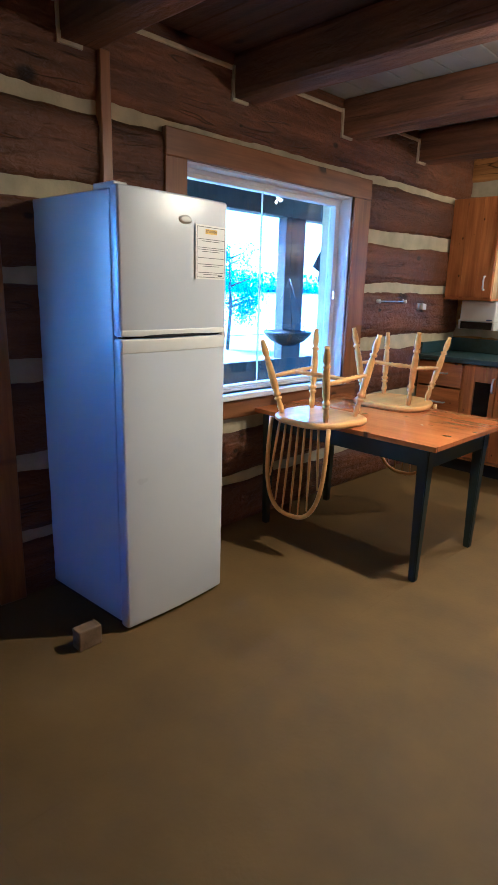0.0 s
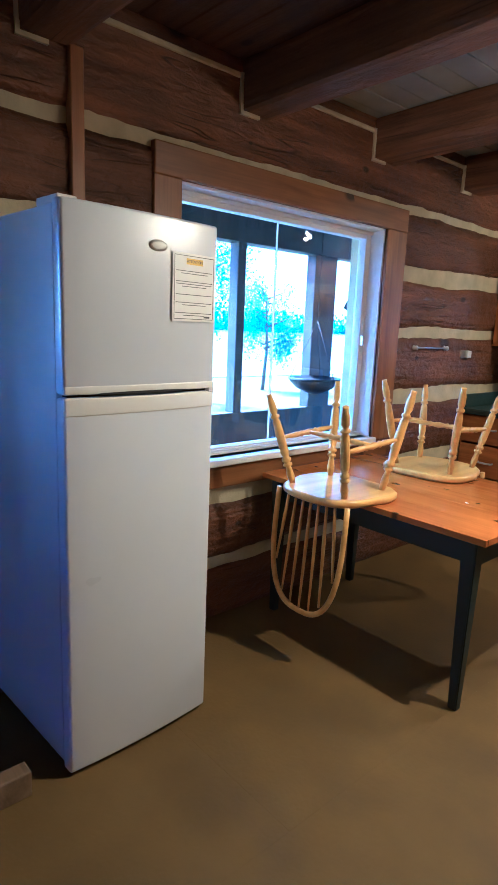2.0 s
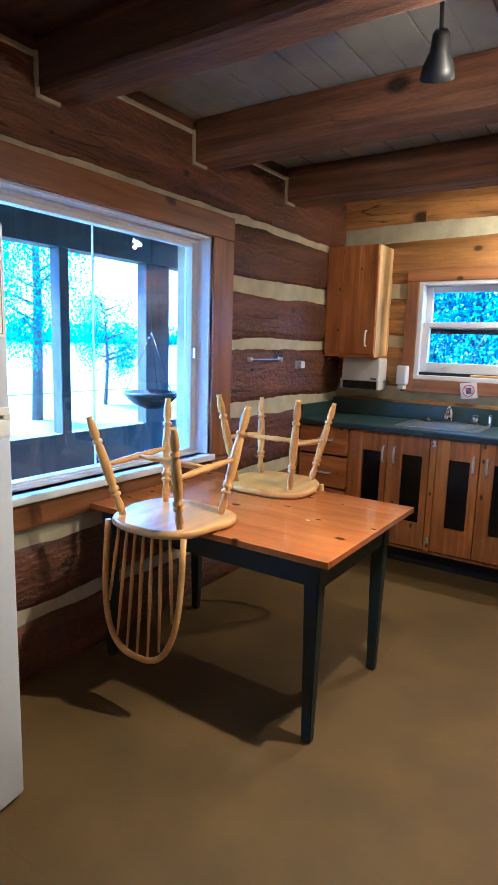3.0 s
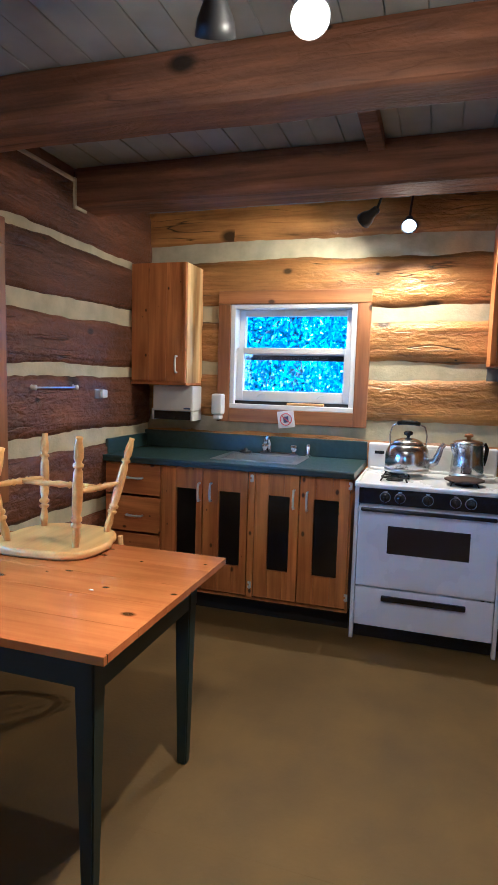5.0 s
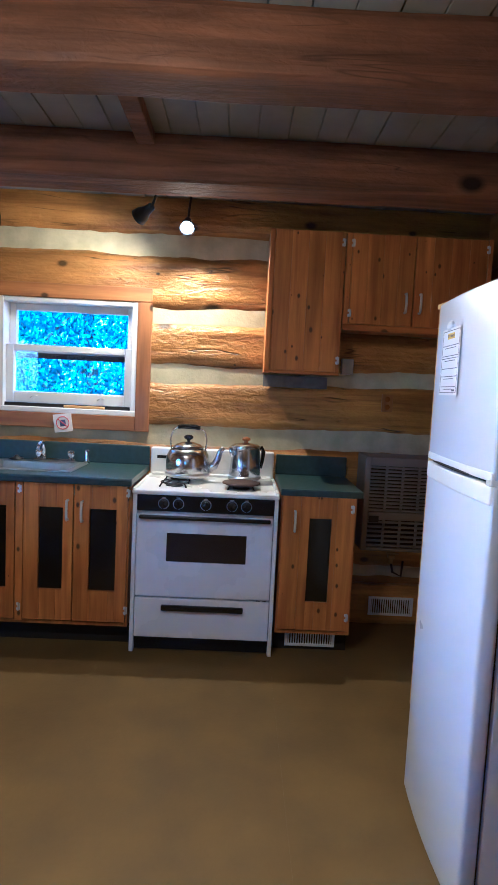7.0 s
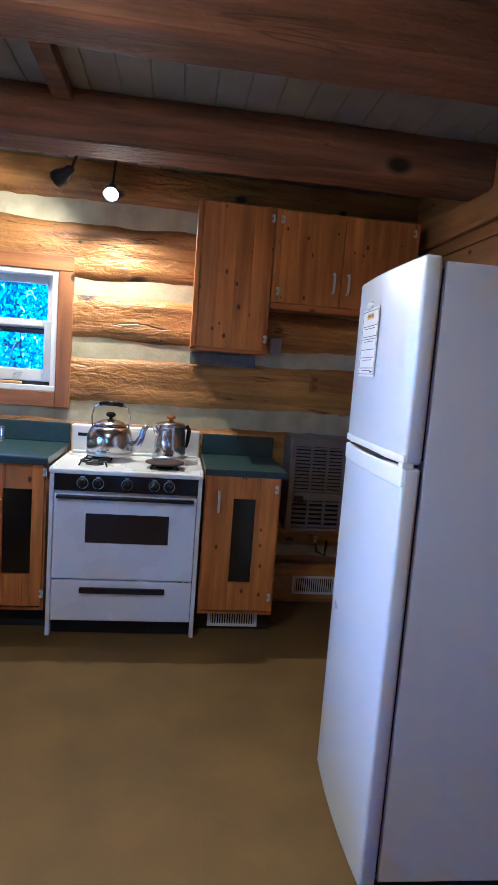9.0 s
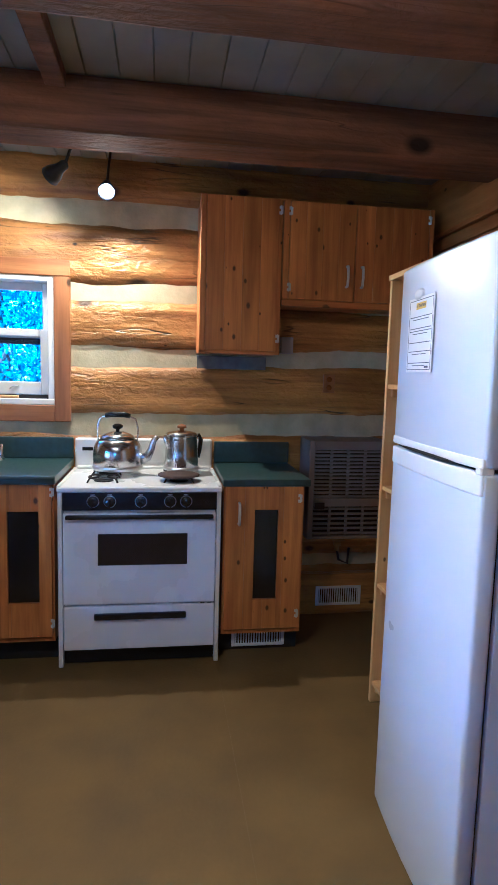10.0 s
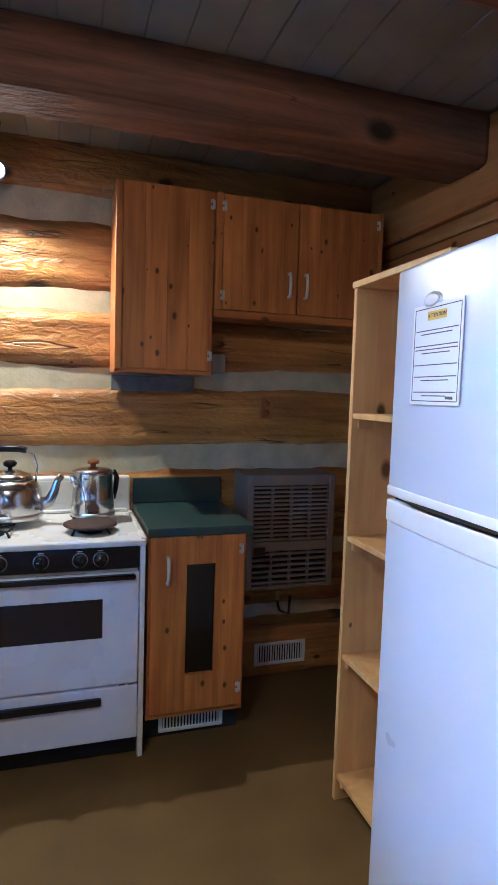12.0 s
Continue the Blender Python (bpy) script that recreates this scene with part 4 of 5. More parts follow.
# ---- stove, kettle and coffee pot ----
def stove():
    s = thing("gas_stove", "white gas range with black control panel", "stove")
    x0, x1, f, b = -0.602, 0.188, 4.90, NORTH - 0.05
    part("side_panel", boxes((x0, x0 + 0.022, f, b, 0.0, 0.885), bevel=0.003), WHITE, s)
    part("side_panel", boxes((x1 - 0.022, x1, f, b, 0.0, 0.885), bevel=0.003), WHITE, s)
    part("oven_box", boxes((x0 + 0.022, x1 - 0.022, f + 0.03, b, 0.09, 0.885)), BLACK_METAL, s, "dark oven body")
    part("kick", boxes((x0 + 0.022, x1 - 0.022, f + 0.04, f + 0.05, 0.005, 0.085)), BLACK, s, "black kick panel")
    top = part("cooktop", boxes((x0 - 0.004, x1 + 0.004, f - 0.012, b - 0.04, 0.885, 0.912), bevel=0.010, seg=3), WHITE, s)
    part("rim", boxes((x0 - 0.004, x0 + 0.016, f, b - 0.05, 0.908, 0.919), bevel=0.004), WHITE, top)
    part("rim", boxes((x1 - 0.016, x1 + 0.004, f, b - 0.05, 0.908, 0.919), bevel=0.004), WHITE, top)
    bg = part("backguard", boxes((x0 + 0.004, x1 - 0.004, b - 0.05, b, 0.90, 1.085), bevel=0.012, seg=3), WHITE, s)
    part("badge", boxes((x0 + 0.045, x0 + 0.105, b - 0.0525, b - 0.05, 1.015, 1.035)), BLACK, bg)
    part("ledge", boxes((x0 + 0.02, x1 - 0.02, b - 0.07, b - 0.05, 0.912, 0.93), bevel=0.004), WHITE, bg)
    part("backguard_panel", boxes((-0.31, -0.08, b - 0.054, b - 0.05, 0.955, 1.065), bevel=0.003), WHITE, bg)
    p = part("control_panel", boxes((x0 + 0.022, x1 - 0.022, f - 0.002, f + 0.03, 0.796, 0.885), bevel=0.004), BLACK, s, "glossy black control panel")
    for kx in (-0.435, -0.355, -0.207, -0.065, 0.013):
        k = part("knob", lathe(bmesh.new(), [(0.025, 0), (0.027, 0.004), (0.025, 0.016), (0.020, 0.034), (0.001, 0.036)], pose(kx, f - 0.002, 0.84, 90, 0, 0), 18), BLACK, p, "black knob with chrome ring")
        part("ring", lathe(bmesh.new(), [(0.0285, 0), (0.030, 0.002), (0.0285, 0.004)], pose(kx, f - 0.002, 0.84, 90, 0, 0), 20), BRUSHED, k)
        part("pointer", boxes((kx - 0.003, kx + 0.003, f - 0.052, f - 0.036, 0.818, 0.862), bevel=0.002), BLACK, k)
        part("dial_mark", boxes((kx - 0.012, kx + 0.010, f - 0.0032, f - 0.002, 0.8715, 0.8745)), PAPER, k, "small white dial mark")
    part("trim", boxes((x0 + 0.03, x1 - 0.03, f - 0.001, f + 0.02, 0.786, 0.795)), BRUSHED, s, "steel trim strip")
    d = part("oven_door", boxes((x0 + 0.025, x1 - 0.025, f - 0.006, f + 0.03, 0.322, 0.782), bevel=0.006, seg=2), WHITE, s)
    part("oven_window", boxes((-0.412, 0.022, f - 0.009, f - 0.005, 0.522, 0.680), bevel=0.0015), BLACK, d, "black window frame")
    part("window_glass", boxes((-0.402, 0.012, f - 0.0105, f - 0.0088, 0.530, 0.672)), OVEN_GLASS, d, "dark brown oven glass")
    part("oven_handle", boxes((x0 + 0.04, x1 - 0.04, f - 0.034, f - 0.004, 0.757, 0.777), bevel=0.006, seg=2), BLACK, d, "long black handle bar")
    w = part("drawer", boxes((x0 + 0.025, x1 - 0.025, f - 0.006, f + 0.03, 0.09, 0.314), bevel=0.006, seg=2), WHITE, s)
    part("drawer_handle", boxes((-0.43, 0.02, f - 0.026, f - 0.005, 0.248, 0.280), bevel=0.006, seg=2), BLACK, w, "black drawer pull")
    part("scorch", boxes((0.09, 0.112, f - 0.0068, f - 0.006, 0.318, 0.322), (0.125, 0.145, f - 0.0068, f - 0.006, 0.318, 0.321)), BLACK, d)
    for bx, by in ((-0.40, 5.07), (-0.40, 5.30), (-0.02, 5.30), (-0.02, 5.07)):
        bm = bmesh.new()
        for a in range(4):
            t = a * math.pi / 2 + math.pi / 4
            tube(bm, [(bx + 0.03 * math.cos(t), by + 0.03 * math.sin(t), 0.936), (bx + 0.09 * math.cos(t), by + 0.09 * math.sin(t), 0.934), (bx + 0.105 * math.cos(t), by + 0.105 * math.sin(t), 0.914)], 0.005, 6)
        tube(bm, [(bx + 0.075 * math.cos(i * math.pi / 10), by + 0.075 * math.sin(i * math.pi / 10), 0.932) for i in range(20)], 0.004, 6, True)
        g = part("burner_grate", bm, BLACK_IRON, s, "black iron pan support")
        part("burner", lathe(bmesh.new(), [(0.05, 0.9125), (0.045, 0.918), (0.025, 0.924), (0.001, 0.925)], pose(bx, by, 0), 18), BLACK_IRON, g)
    solid("burner_cover", lathe(bmesh.new(), [(0.095, 0), (0.108, 0.004), (0.108, 0.010), (0.095, 0.014), (0.06, 0.013), (0.001, 0.013)], pose(-0.02, 5.07, 0.937), 32), RUSTY, "round rusty iron plate lying on a burner", "burner plate")


stove()


def kettle():
    k = thing("kettle", "large polished steel kettle with black bail handle", "kettle", (-0.345, 5.26, 0.938), -8)
    k.scale = (1.2, 1.2, 1.25)
    part("body", lathe(bmesh.new(), [(0.088, 0), (0.102, 0.004), (0.108, 0.012), (0.109, 0.075), (0.104, 0.105), (0.090, 0.128), (0.074, 0.138)], seg=40), STEEL, k)
    part("base_band", lathe(bmesh.new(), [(0.1085, 0.004), (0.1115, 0.008), (0.1115, 0.02), (0.109, 0.024)], seg=40), BRUSHED, k)
    lid = part("lid", lathe(bmesh.new(), [(0.078, 0.137), (0.078, 0.143), (0.06, 0.156), (0.03, 0.166), (0.012, 0.168)], seg=36), STEEL, k)
    part("lid_knob", lathe(bmesh.new(), [(0.008, 0.166), (0.008, 0.176), (0.022, 0.182), (0.024, 0.192), (0.014, 0.200), (0.001, 0.201)], seg=20), BLACK, lid, "black lid knob")
    part("spout", tube(bmesh.new(), [(0.095, 0, 0.045), (0.135, 0, 0.06), (0.152, 0, 0.095), (0.162, 0, 0.13), (0.178, 0, 0.15)], [0.026, 0.021, 0.016, 0.013, 0.012], 14), STEEL, k)
    part("bail", tube(bmesh.new(), [(-0.088, 0, 0.125), (-0.092, 0, 0.18), (-0.080, 0, 0.222), (-0.05, 0, 0.236), (0.05, 0, 0.236), (0.080, 0, 0.222), (0.092, 0, 0.18), (0.088, 0, 0.125)], 0.0035, 8), STEEL, k, "thin steel wire bail")
    part("grip", tube(bmesh.new(), [(-0.056, 0, 0.234), (-0.03, 0, 0.240), (0.03, 0, 0.240), (0.056, 0, 0.234)], [0.010, 0.012, 0.012, 0.010], 12), BLACK, k, "black handle grip")


kettle()


def coffee_pot():
    p = thing("coffee_pot", "tall steel percolator with black handle and glass knob", "coffee pot", (0.0, 5.29, 0.937), 35)
    p.scale = (1.2, 1.2, 1.12)
    part("body", lathe(bmesh.new(), [(0.076, 0), (0.080, 0.006), (0.075, 0.08), (0.070, 0.165), (0.074, 0.172)], seg=36), STEEL, p)
    part("foot_ring", lathe(bmesh.new(), [(0.080, 0), (0.083, 0.004), (0.083, 0.014), (0.0795, 0.018)], seg=36), BRUSHED, p)
    lid = part("lid", lathe(bmesh.new(), [(0.074, 0.171), (0.076, 0.176), (0.06, 0.186), (0.02, 0.194), (0.001, 0.195)], seg=32), STEEL, p)
    part("lid_knob", lathe(bmesh.new(), [(0.010, 0.192), (0.011, 0.204), (0.022, 0.208), (0.020, 0.22), (0.001, 0.226)], seg=18), AMBER, lid, "amber glass knob")
    part("handle", tube(bmesh.new(), [(0.07, 0, 0.155), (0.10, 0, 0.165), (0.112, 0, 0.14), (0.106, 0, 0.09), (0.098, 0, 0.05)], [0.008, 0.010, 0.011, 0.010, 0.007], 10), BLACK, p, "black handle")
    part("spout", tube(bmesh.new(), [(-0.064, 0, 0.12), (-0.084, 0, 0.145), (-0.096, 0, 0.172)], [0.020, 0.014, 0.009], 12), STEEL, p)
    part("wire_bail", tube(bmesh.new(), [(-0.07, -0.03, 0.15), (-0.10, -0.07, 0.12), (-0.10, -0.09, 0.06), (-0.07, -0.06, 0.03)], 0.0028, 6), STEEL, p, "thin wire loop")


coffee_pot()


# ---- wall cabinets ----
UF = 5.265
u = thing("wall_cabinet", "orange knotty pine wall cabinet with a scuffed yellow side", "cabinet", group="wall cabinets")
part("carcass", boxes((-2.232, -1.835, UF + 0.02, NORTH - 0.01, 1.435, 2.235)), PINE_Z, u)
part("side_panel", boxes((-1.835, -1.817, UF + 0.018, NORTH - 0.01, 1.435, 2.235), bevel=0.002), WORN_PINE, u, "scuffed yellow painted side")
part("bottom_rail", boxes((-2.232, -1.817, UF + 0.004, NORTH - 0.01, 1.42, 1.435)), PINE_X, u)
dd = boards_door(u, -2.228, -1.835, 1.445, 2.235, UF + 0.02, 3)
part("edge_strip", boxes((-1.843, -1.822, UF - 0.004, UF + 0.02, 1.437, 2.235), bevel=0.002), PINE_Z, u)
wire_pull(dd, -1.885, UF, 1.56)
u = thing("wall_cabinet", "tall orange knotty pine wall cabinet with board door", "cabinet", group="wall cabinets")
part("carcass", boxes((0.085, 0.525, UF, NORTH - 0.01, 1.585, 2.41)), PINE_Z, u)
part("edge_strip", boxes((0.083, 0.112, UF - 0.018, UF, 1.585, 2.41), bevel=0.002), PINE_Z, u)
part("bottom_rail", boxes((0.083, 0.527, UF - 0.018, UF, 1.582, 1.60), bevel=0.002), PINE_X, u)
boards_door(u, 0.115, 0.505, 1.602, 2.408, UF, 4)
for hz in (2.35, 1.67):
    hinge(u, 0.512, UF - 0.0205, hz)
u = thing("wall_cabinet", "short wide orange knotty pine wall cabinet with two doors", "cabinet", group="wall cabinets")
part("carcass", boxes((0.53, 1.385, UF, NORTH - 0.01, 1.862, 2.41)), PINE_Z, u)
part("bottom_rail", boxes((0.53, 1.385, UF - 0.018, UF, 1.850, 1.885), bevel=0.002), PINE_X, u)
for x0, x1, hx, n in ((0.565, 0.932, 0.889, 4), (0.938, 1.355, 0.974, 4)):
    dd = boards_door(u, x0, x1, 1.888, 2.405, UF, n)
    wire_pull(dd, hx, UF - 0.02, 2.02)
part("stile", boxes((0.53, 0.562, UF - 0.018, UF, 1.887, 2.41), bevel=0.002), PINE_Z, u)
part("stile", boxes((1.36, 1.385, UF - 0.018, UF, 1.887, 2.41), bevel=0.002), PINE_Z, u)
for hz in (2.35, 1.95):
    hinge(u, 0.566, UF - 0.0215, hz)
hinge(u, 1.357, UF - 0.0215, 2.35)
# Solid strip stands in for the shadow the cabinet casts on the chinking.
solid("cabinet_shade_strip", boxes((0.09, 0.50, NORTH - 0.045, NORTH - 0.030, 1.50, 1.575), bevel=0.003), SHADE_GREY, "dark grey strip put on the wall as shade below a cabinet", "board")
solid("junction_box", boxes((0.585, 0.66, NORTH - 0.06, NORTH - 0.012, 1.60, 1.70), bevel=0.004), GREY_METAL, "small grey metal electrical box on the log wall", "electrical box")
o = thing("wall_outlet", "brown double power outlet on a log", "outlet")
part("plate", boxes((0.862, 0.932, NORTH - 0.036, NORTH - 0.016, 1.375, 1.485), bevel=0.003), TRIM_Z, o)
for zz in (1.405, 1.455):
    part("socket", lathe(bmesh.new(), [(0.016, 0), (0.016, 0.003), (0.001, 0.003)], pose(0.897, NORTH - 0.036, zz, 90, 0, 0), 16), AMBER, o)

# towel dispenser, soap dispenser, sign, thermostat, hook rail
t = thing("towel_dispenser", "white metal paper towel dispenser under the cabinet", "dispenser")
part("body", boxes((-2.12, -1.81, 5.38, NORTH - 0.02, 1.235, 1.415), bevel=0.010, seg=2), WHITE_PLASTIC, t)
part("mouth", boxes((-2.11, -1.83, 5.385, NORTH - 0.02, 1.175, 1.235)), BLACK, t, "black open towel slot")
part("cheek", boxes((-1.828, -1.81, 5.38, NORTH - 0.02, 1.17, 1.235), bevel=0.003), WHITE_PLASTIC, t)
part("cheek", boxes((-2.135, -2.112, 5.39, NORTH - 0.02, 1.17, 1.25), bevel=0.003), WHITE_PLASTIC, t)
part("badge", boxes((-1.88, -1.83, 5.378, 5.3805, 1.25, 1.262)), BLUE_INK, t)
t = thing("soap_dispenser", "slim white soap dispenser on the window trim", "dispenser")
part("body", boxes((-1.705, -1.625, 5.455, NORTH - 0.03, 1.22, 1.365), bevel=0.012, seg=2), WHITE_PLASTIC, t)
part("nozzle", boxes((-1.69, -1.64, 5.46, NORTH - 0.03, 1.185, 1.22), bevel=0.008, seg=2), WHITE_PLASTIC, t)
t = thing("sign", "small white prohibition sign with red ring, tilted", "sign", (-1.175, NORTH - 0.034, 1.205), 0)
t.matrix_world = pose(-1.175, NORTH - 0.036, 1.205, 0, -8, 0)
part("board", boxes((-0.058, 0.058, -0.002, 0.002, -0.058, 0.058)), PAPER, t)
part("ring", tube(bmesh.new(), [(0.040 * math.cos(i * math.pi / 16), -0.003, 0.040 * math.sin(i * math.pi / 16)) for i in range(32)], 0.003, 6, True), RED_INK, t)
part("slash", rod(bmesh.new(), (-0.028, -0.003, 0.028), (0.028, -0.003, -0.028), 0.003, seg=6), RED_INK, t)
part("glass_shape", boxes((-0.018, 0.018, -0.0028, -0.002, -0.022, 0.020)), BLUE_INK, t, "dark blue pictogram")
t = thing("thermostat", "small grey and white thermostat on the log wall", "thermostat")
part("base", boxes((WEST + 0.006, WEST + 0.03, 4.80, 4.91, 1.325, 1.385), bevel=0.004), BRUSHED, t)
part("cover", boxes((WEST + 0.03, WEST + 0.055, 4.845, 4.905, 1.33, 1.38), bevel=0.005, seg=2), WHITE_PLASTIC, t)
t = thing("towel_rail", "short clear rail with two pale knobs on the logs", "towel rail")
for yy in (4.21, 4.585):
    part("knob", lathe(bmesh.new(), [(0.02, 0), (0.02, 0.01), (0.012, 0.02), (0.016, 0.04), (0.001, 0.046)], pose(WEST + 0.005, yy, 1.395, 0, 90, 0), 16), WHITE_PLASTIC, t)
part("bar", rod(bmesh.new(), (WEST + 0.035, 4.21, 1.395), (WEST + 0.035, 4.585, 1.395), 0.006), BRUSHED, t)


# ---- wall heater ----
def heater():
    h = thing("wall_heater", "beige metal gas wall heater with louvred front", "heater")
    x0, x1, f, b, z0, z1 = 0.735, 1.21, 5.30, NORTH - 0.02, 0.52, 1.105
    for row in ((x0, x0 + 0.035, f, b, z0, z1), (x1 - 0.035, x1, f, b, z0, z1)):
        part("side_panel", boxes(row, bevel=0.004), HEATER, h)
    for row in ((z1 - 0.055, z1), (0.715, 0.765), (z0, z0 + 0.02)):
        part("cross_rail", boxes((x0 + 0.035, x1 - 0.035, f, b, *row), bevel=0.004), HEATER, h)
    # Near-black block paints the shade behind the louvres.
    part("inside", boxes((x0 + 0.03, x1 - 0.03, f + 0.03, b - 0.01, z0 + 0.01, z1 - 0.02)), DARK, h, "near-black block put in as inner shade")
    for a, c, n in ((0.765, 1.05, 13), (0.54, 0.715, 6)):
        for i in range(n):
            z = a + (c - a) * (i + 0.5) / n
            part("louvre", boxes((x0 + 0.035, x1 - 0.035, f + 0.002, f + 0.022, z - 0.006, z + 0.006), bevel=0.002), HEATER, h)
    for i in range(3):
        x = x0 + 0.035 + (x1 - x0 - 0.07) * (i + 1) / 4
        part("louvre_post", boxes((x - 0.006, x + 0.006, f + 0.004, f + 0.024, z0 + 0.02, z1 - 0.055)), HEATER, h)
    part("control", boxes((x0 + 0.04, x0 + 0.10, f - 0.004, f + 0.004, 0.70, 0.74)), BLACK_METAL, h, "small dark control plate")
    p = thing("gas_valve", "brass gas valve and pipe below the heater", "gas valve")
    part("pipe", tube(bmesh.new(), [(0.985, NORTH - 0.06, 0.53), (0.985, NORTH - 0.06, 0.40), (1.0, NORTH - 0.06, 0.33), (1.06, NORTH - 0.05, 0.30), (1.07, NORTH - 0.04, 0.40)], 0.008, 8), BLACK_METAL, p)
    part("valve", rod(boxes((0.962, 1.008, NORTH - 0.08, NORTH - 0.04, 0.42, 0.45), bevel=0.006), (0.985, NORTH - 0.06, 0.39), (0.985, NORTH - 0.06, 0.48), 0.014), BRASS, p)
    part("tap", boxes((0.945, 1.025, NORTH - 0.09, NORTH - 0.082, 0.455, 0.468), bevel=0.003), BRASS, p)


heater()


# ---- open shelf beside the fridge ----
def shelf_unit():
    s = thing("open_shelf", "tall narrow pale pine open shelf", "shelf")
    x0, x1, y0, y1, h = 0.842, 1.21, 3.945, 4.475, 1.902
    part("side", boxes((x0, x1, y1 - 0.022, y1, 0.0, h - 0.022), bevel=0.002), SHELF_PINE, s)
    part("side", boxes((x0, x1, y0, y0 + 0.022, 0.0, h - 0.022), bevel=0.002), SHELF_PINE, s)
    part("top", boxes((x0 - 0.006, x1, y0 - 0.01, y1 + 0.006, h - 0.022, h), bevel=0.002), SHELF_PINE, s)
    part("back", boxes((x1 - 0.008, x1, y0 + 0.022, y1 - 0.022, 0.05, h - 0.022)), SHELF_PINE, s)
    for z in (0.085, 0.545, 0.985, 1.425):
        sh = part("shelf", boxes((x0 + 0.004, x1 - 0.008, y0 + 0.022, y1 - 0.022, z, z + 0.02), bevel=0.002), SHELF_PINE, s)
        part("cleat", boxes((x0 + 0.02, x1 - 0.02, y1 - 0.04, y1 - 0.022, z - 0.035, z)), SHELF_PINE, sh)


shelf_unit()


# ---- spot lamps ----
def spot_head(name, at, aim, lit, label, size=1.0, mount=None, col=None):
    """A bell-shaped lamp head at its bulb's place, with its arm to the mount."""
    s = thing(name, label, "spotlight", group="ceiling spotlights")
    m = look(at, aim)
    col = col or BLACK_METAL
    bm = bmesh.new()
    k = size
    lathe(bm, [(0.018 * k, 0.125 * k), (0.026 * k, 0.115 * k), (0.030 * k, 0.07 * k), (0.048 * k, 0.03 * k), (0.055 * k, -0.008 * k), (0.052 * k, -0.008 * k), (0.045 * k, 0.03 * k), (0.027 * k, 0.07 * k), (0.02 * k, 0.11 * k)], m, 24)
    part("shade", bm, col, s)
    part("bulb", lathe(bmesh.new(), [(0.001, -0.006 * k), (0.030 * k, -0.003 * k), (0.042 * k, 0.006 * k), (0.040 * k, 0.02 * k), (0.02 * k, 0.06 * k)], m, 24), BULB if lit else PAPER, s, "glowing bulb" if lit else "unlit bulb")
    tail = m @ Vector((0, 0, 0.12 * k))
    if mount:
        part("arm", tube(bmesh.new(), [tail, tail.lerp(Vector(mount), 0.5) + Vector((0, 0, 0.01)), mount], 0.007, 8), BLACK_METAL, s)
    return s


rail = thing("lamp_track", "dark ceiling track for spotlights", "lamp track")
part("rail", boxes((-1.15, -0.35, 3.10, 3.13, CEIL - 0.03, CEIL), bevel=0.004), BLACK_METAL, rail)
spot_head("ceiling_spotlight", LAMP_TABLE, (-0.33, 2.4, 1.45), True, "lit spotlight under the ceiling boards", 0.9, (-0.535, 3.115, CEIL - 0.03))
spot_head("ceiling_spotlight", LAMP_TABLE_2, (-1.0, 3.68, 1.56), True, "dark bell-shaped spotlight aimed down at the table", 1.0, (-0.80, 3.115, CEIL - 0.03))
spot_head("ceiling_spotlight", LAMP_STOVE, (-0.36, 4.4, 1.6), True, "lit spotlight above the kitchen wall", 0.85, (-0.40, NORTH - 0.12, CEIL + 0.002))
spot_head("ceiling_spotlight", (-0.645, 5.07, 2.385), (-1.25, 5.52, 2.05), True, "small black spotlight aimed at the window", 0.85, (-0.50, 5.06, CEIL))

# ---- the porch and the land outside ----
GROUND = material("ground", (0.10, 0.10, 0.05), 0.95, 0, 0.4, 0.5)
WATER = material("lake_water", (0.25, 0.30, 0.33), 0.12, 0, 0.1, 0.2)
PORCH = wood("porch_wood", (0.03, 0.027, 0.025), (0.065, 0.06, 0.055), "z", 0.7, 0, 0.2)
LEAF = leaf("leaves", (0.07, 0.15, 0.165))
BARK = material("bark", (0.09, 0.07, 0.05), 0.9, 0, 0.3, 8, 0.5)
solid("ground", boxes((-900, 900, -900, 900, -1.2, -0.9)), GROUND, "rough dim ground around the cabin", "ground", "structure")
solid("lake", boxes((-420, -22, -300, 420, -0.9, -0.86)), WATER, "pale calm lake water beyond the porch", "water", "structure")
P = -4.0
porch = thing("porch", "dark timber porch with posts and rail outside the window", "porch", kind="structure")
part("deck", boxes((P - 0.2, WEST - 0.24, -3, 7.6, -0.15, -0.02)), PORCH, porch)
part("roof", boxes((P - 0.5, WEST - 0.24, -3, 7.6, 2.52, 2.6)), PORCH, porch)
part("header", boxes((P - 0.08, P + 0.08, -3, 7.6, 2.18, 2.52)), PORCH, porch)
part("rail_board", boxes((P - 0.06, P + 0.06, -3, 7.6, 0.66, 0.74)), PORCH, porch)
part("half_wall", boxes((P - 0.03, P + 0.03, -3, 7.6, -0.02, 0.66)), PORCH, porch)
for y, w in ((0.6, 0.09), (1.9, 0.06), (3.05, 0.09), (4.17, 0.045), (5.23, 0.155), (6.4, 0.08)):
    part("post", boxes((P - 0.06, P + 0.06, y - w, y + w, 0.74, 2.18), bevel=0.006), PORCH, porch)
b = thing("hanging_basket", "dark hanging basket on the porch", "hanging basket", (-3.75, 4.94, 1.02))
part("bowl", lathe(bmesh.new(), [(0.07, -0.115), (0.17, -0.07), (0.24, 0.0), (0.25, 0.03), (0.235, 0.03), (0.16, -0.055)], seg=24), BLACK_METAL, b)
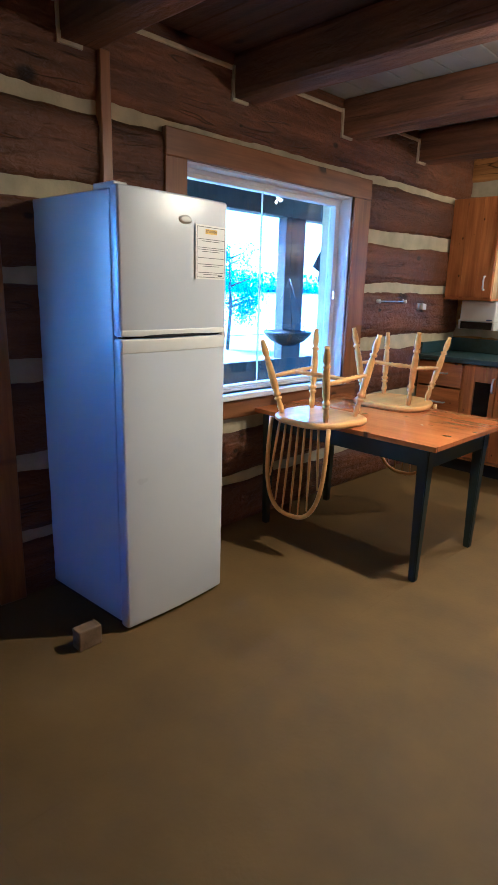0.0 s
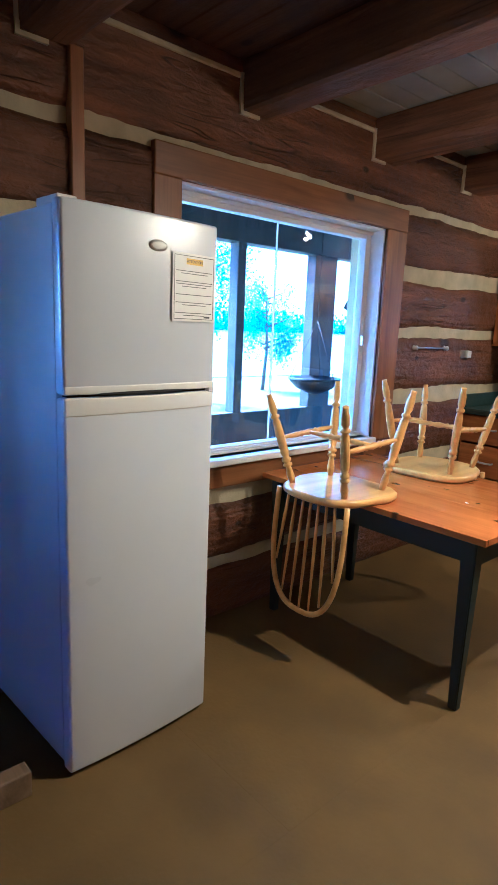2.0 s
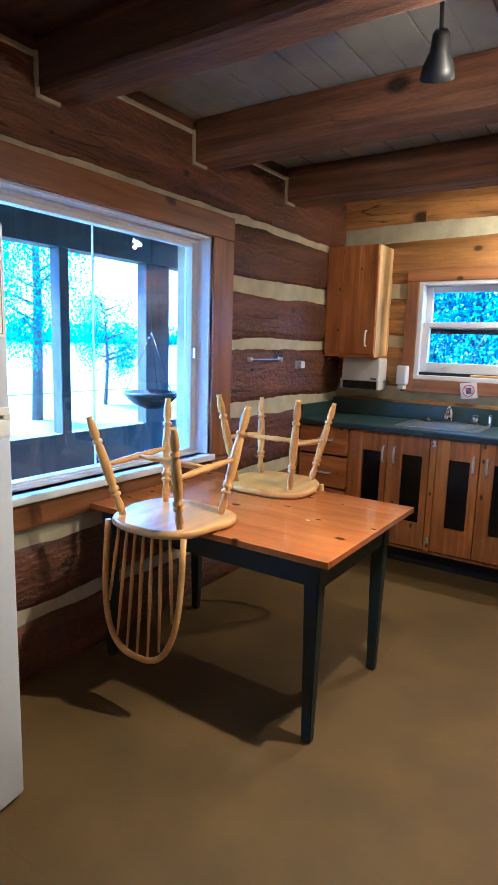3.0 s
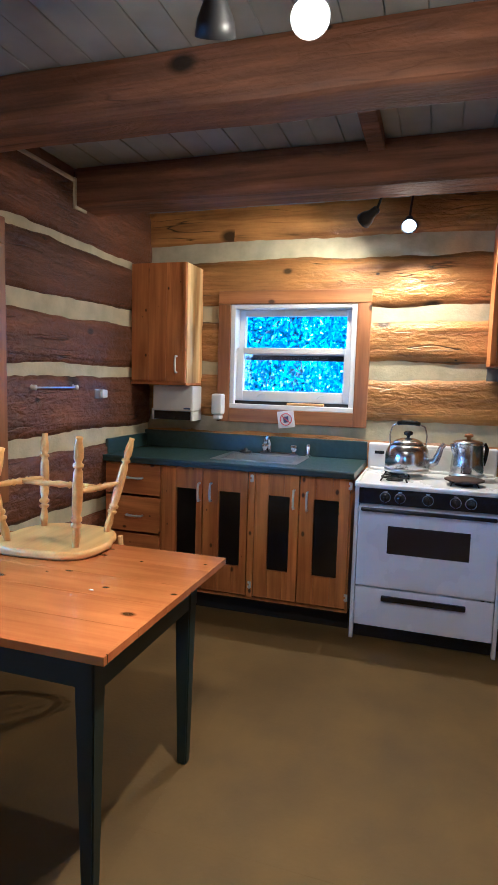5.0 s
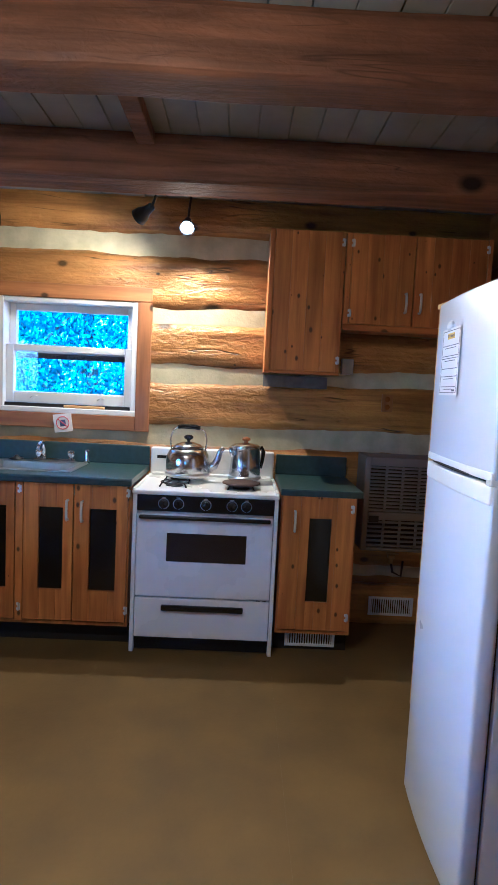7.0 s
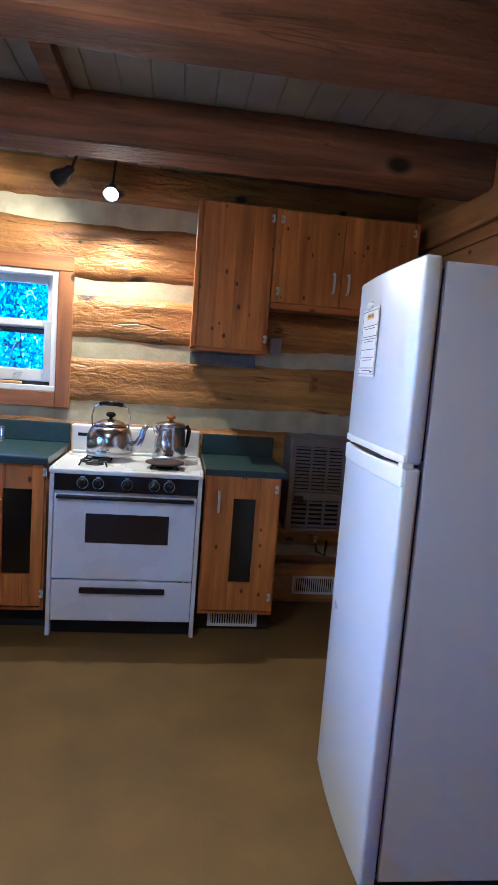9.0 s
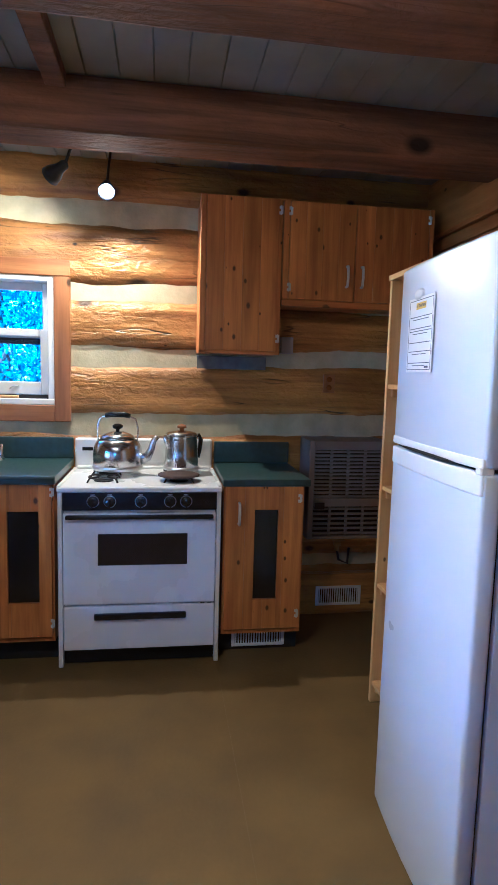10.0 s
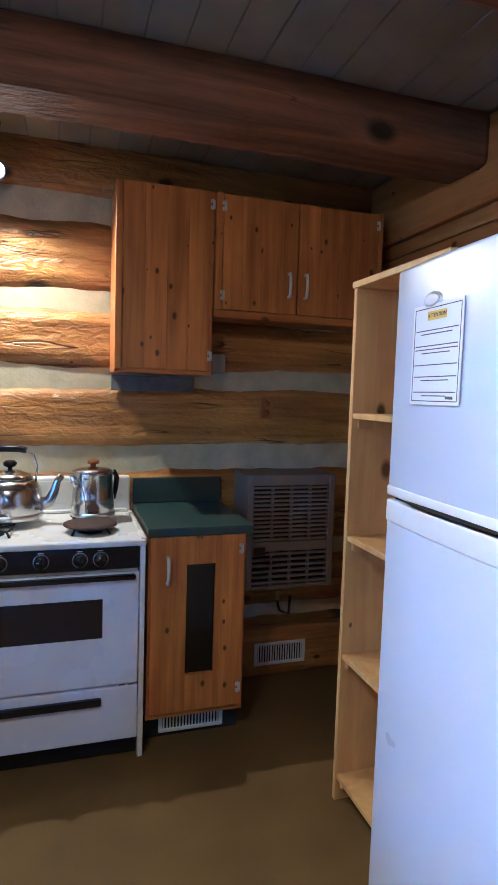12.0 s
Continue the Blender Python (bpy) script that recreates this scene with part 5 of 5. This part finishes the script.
for k in range(3):
    a = k * 2 * math.pi / 3
    part("chain", tube(bmesh.new(), [(0.24 * math.cos(a), 0.24 * math.sin(a), 0.02), (0, 0, 0.55)], 0.004, 5), BLACK_METAL, b)
part("chain", tube(bmesh.new(), [(0, 0, 0.55), (0, 0, 1.52)], 0.004, 5), BLACK_METAL, b)


def leaves(count, place, size, seed):
    """Loose leaves, each a bent quad, scattered by place(rnd)."""
    rnd = random.Random(seed)
    verts, faces = [], []
    for _ in range(count):
        c = Vector(place(rnd))
        q = Euler((rnd.uniform(0, 6.3), rnd.uniform(0, 6.3), rnd.uniform(0, 6.3))).to_matrix()
        s = size * rnd.uniform(0.6, 1.3)
        i = len(verts)
        for p in ((-0.5, 0, 0), (0, -0.28, 0.06), (0.5, 0, 0), (0, 0.28, 0.06)):
            verts.append(c + q @ Vector(p) * s)
        faces += [(i, i + 1, i + 2), (i, i + 2, i + 3)]
    me = bpy.data.meshes.new("leaves")
    me.from_pydata(verts, [], faces)
    me.materials.append(LEAF)
    return me


def tree(at, height, crown, seed, size=0.16, count=3500):
    t = thing("tree", "leafy green tree outside the cabin", "tree", at)
    rnd = random.Random(seed)
    bm = tube(bmesh.new(), [(0, 0, 0), (0.1, 0.05, height * 0.4), (-0.05, 0.1, height * 0.75), (0, 0, height)], [height * 0.02, height * 0.016, height * 0.01, 0.02], 8)
    tips = []
    for k in range(14):
        z = height * rnd.uniform(0.3, 0.95)
        a = rnd.uniform(0, 6.3)
        r = crown * rnd.uniform(0.5, 1.0) * (1.1 - 0.6 * z / height)
        tip = Vector((r * math.cos(a), r * math.sin(a), z + r * 0.4))
        tube(bm, [(0, 0, z), tip * 0.5 + Vector((0, 0, z * 0.5)), tip], [0.05, 0.03, 0.012], 6)
        tips.append(tip)
    part("trunk", bm, BARK, t)

    def place(r):
        tip = tips[r.randrange(len(tips))] * r.uniform(0.6, 1.05)
        return tip + Vector((r.gauss(0, 0.35), r.gauss(0, 0.35), r.gauss(0, 0.3))) * crown * 0.45

    ob = new("crown", leaves(count, place, size, seed))
    ob.parent = t


tree((-15.0, 12.0, -0.9), 8.5, 1.9, 3, 0.09, 11000)
tree((-17.0, 16.5, -0.9), 4.0, 1.7, 4, 0.09, 8000)
tree((-15.0, 9.0, -0.9), 8.0, 1.7, 6, 0.09, 11000)
tree((-2.3, 10.2, -0.9), 6.0, 1.7, 11, 0.065, 15000)
tree((-0.9, 10.4, -0.9), 5.5, 1.7, 12, 0.065, 15000)
tree((-3.4, 10.6, -0.9), 6.5, 2.0, 13, 0.08, 12000)
bush = new("bush", leaves(45000, lambda r: (r.uniform(-5, 3), 9.6 + abs(r.gauss(0, 0.6)), -0.9 + 4.2 * r.random() ** 0.8 + r.gauss(0, 0.15)), 0.055, 21))
tagged(bush, "dense green bushes behind the kitchen window", "bushes", kind="stuff")
far = new("far_woods", leaves(22000, lambda r: (-430 + r.gauss(0, 6), r.uniform(-150, 700), -1 + 22 * r.random() ** 1.5 * (0.6 + 0.4 * math.sin(r.random() * 6))), 4, 22))
tagged(far, "distant wooded shore across the lake", "woods", kind="stuff")
near = new("far_woods", leaves(16000, lambda r: (r.uniform(-9, 9), 16 + abs(r.gauss(0, 3)), -1 + 14 * r.random()), 0.35, 23))
tagged(near, "dense forest behind the cabin", "woods", kind="stuff")

o = thing("wind_ornament", "dark ragged cloth ornament hanging on the porch", "ornament", (-3.7, 5.37, 1.68))
bm = bmesh.new()
fl = [bm.verts.new(p) for p in ((0, 0.03, 0.26), (0.01, -0.16, 0.02), (0.02, -0.06, -0.03), (0.0, -0.05, -0.14), (-0.01, 0.06, -0.10), (-0.02, 0.09, 0.12))]
bm.faces.new(fl)
part("cloth", bmesh.ops.solidify(bm, geom=bm.faces[:], thickness=0.006) and bm, BLACK_METAL, o)
part("cord", tube(bmesh.new(), [(0, 0.03, 0.26), (0, 0.03, 0.84)], 0.003, 5), BLACK_METAL, o)

solid("paint_chip", lathe(bmesh.new(), [(0.001, 0.002), (0.006, 0.0018), (0.007, 0.0002)], pose(-1.27, 3.28, 0.744) @ Matrix.Diagonal((1.3, 0.7, 1, 1)), 8), PAPER, "tiny white chip lying on the table", "paint chip")
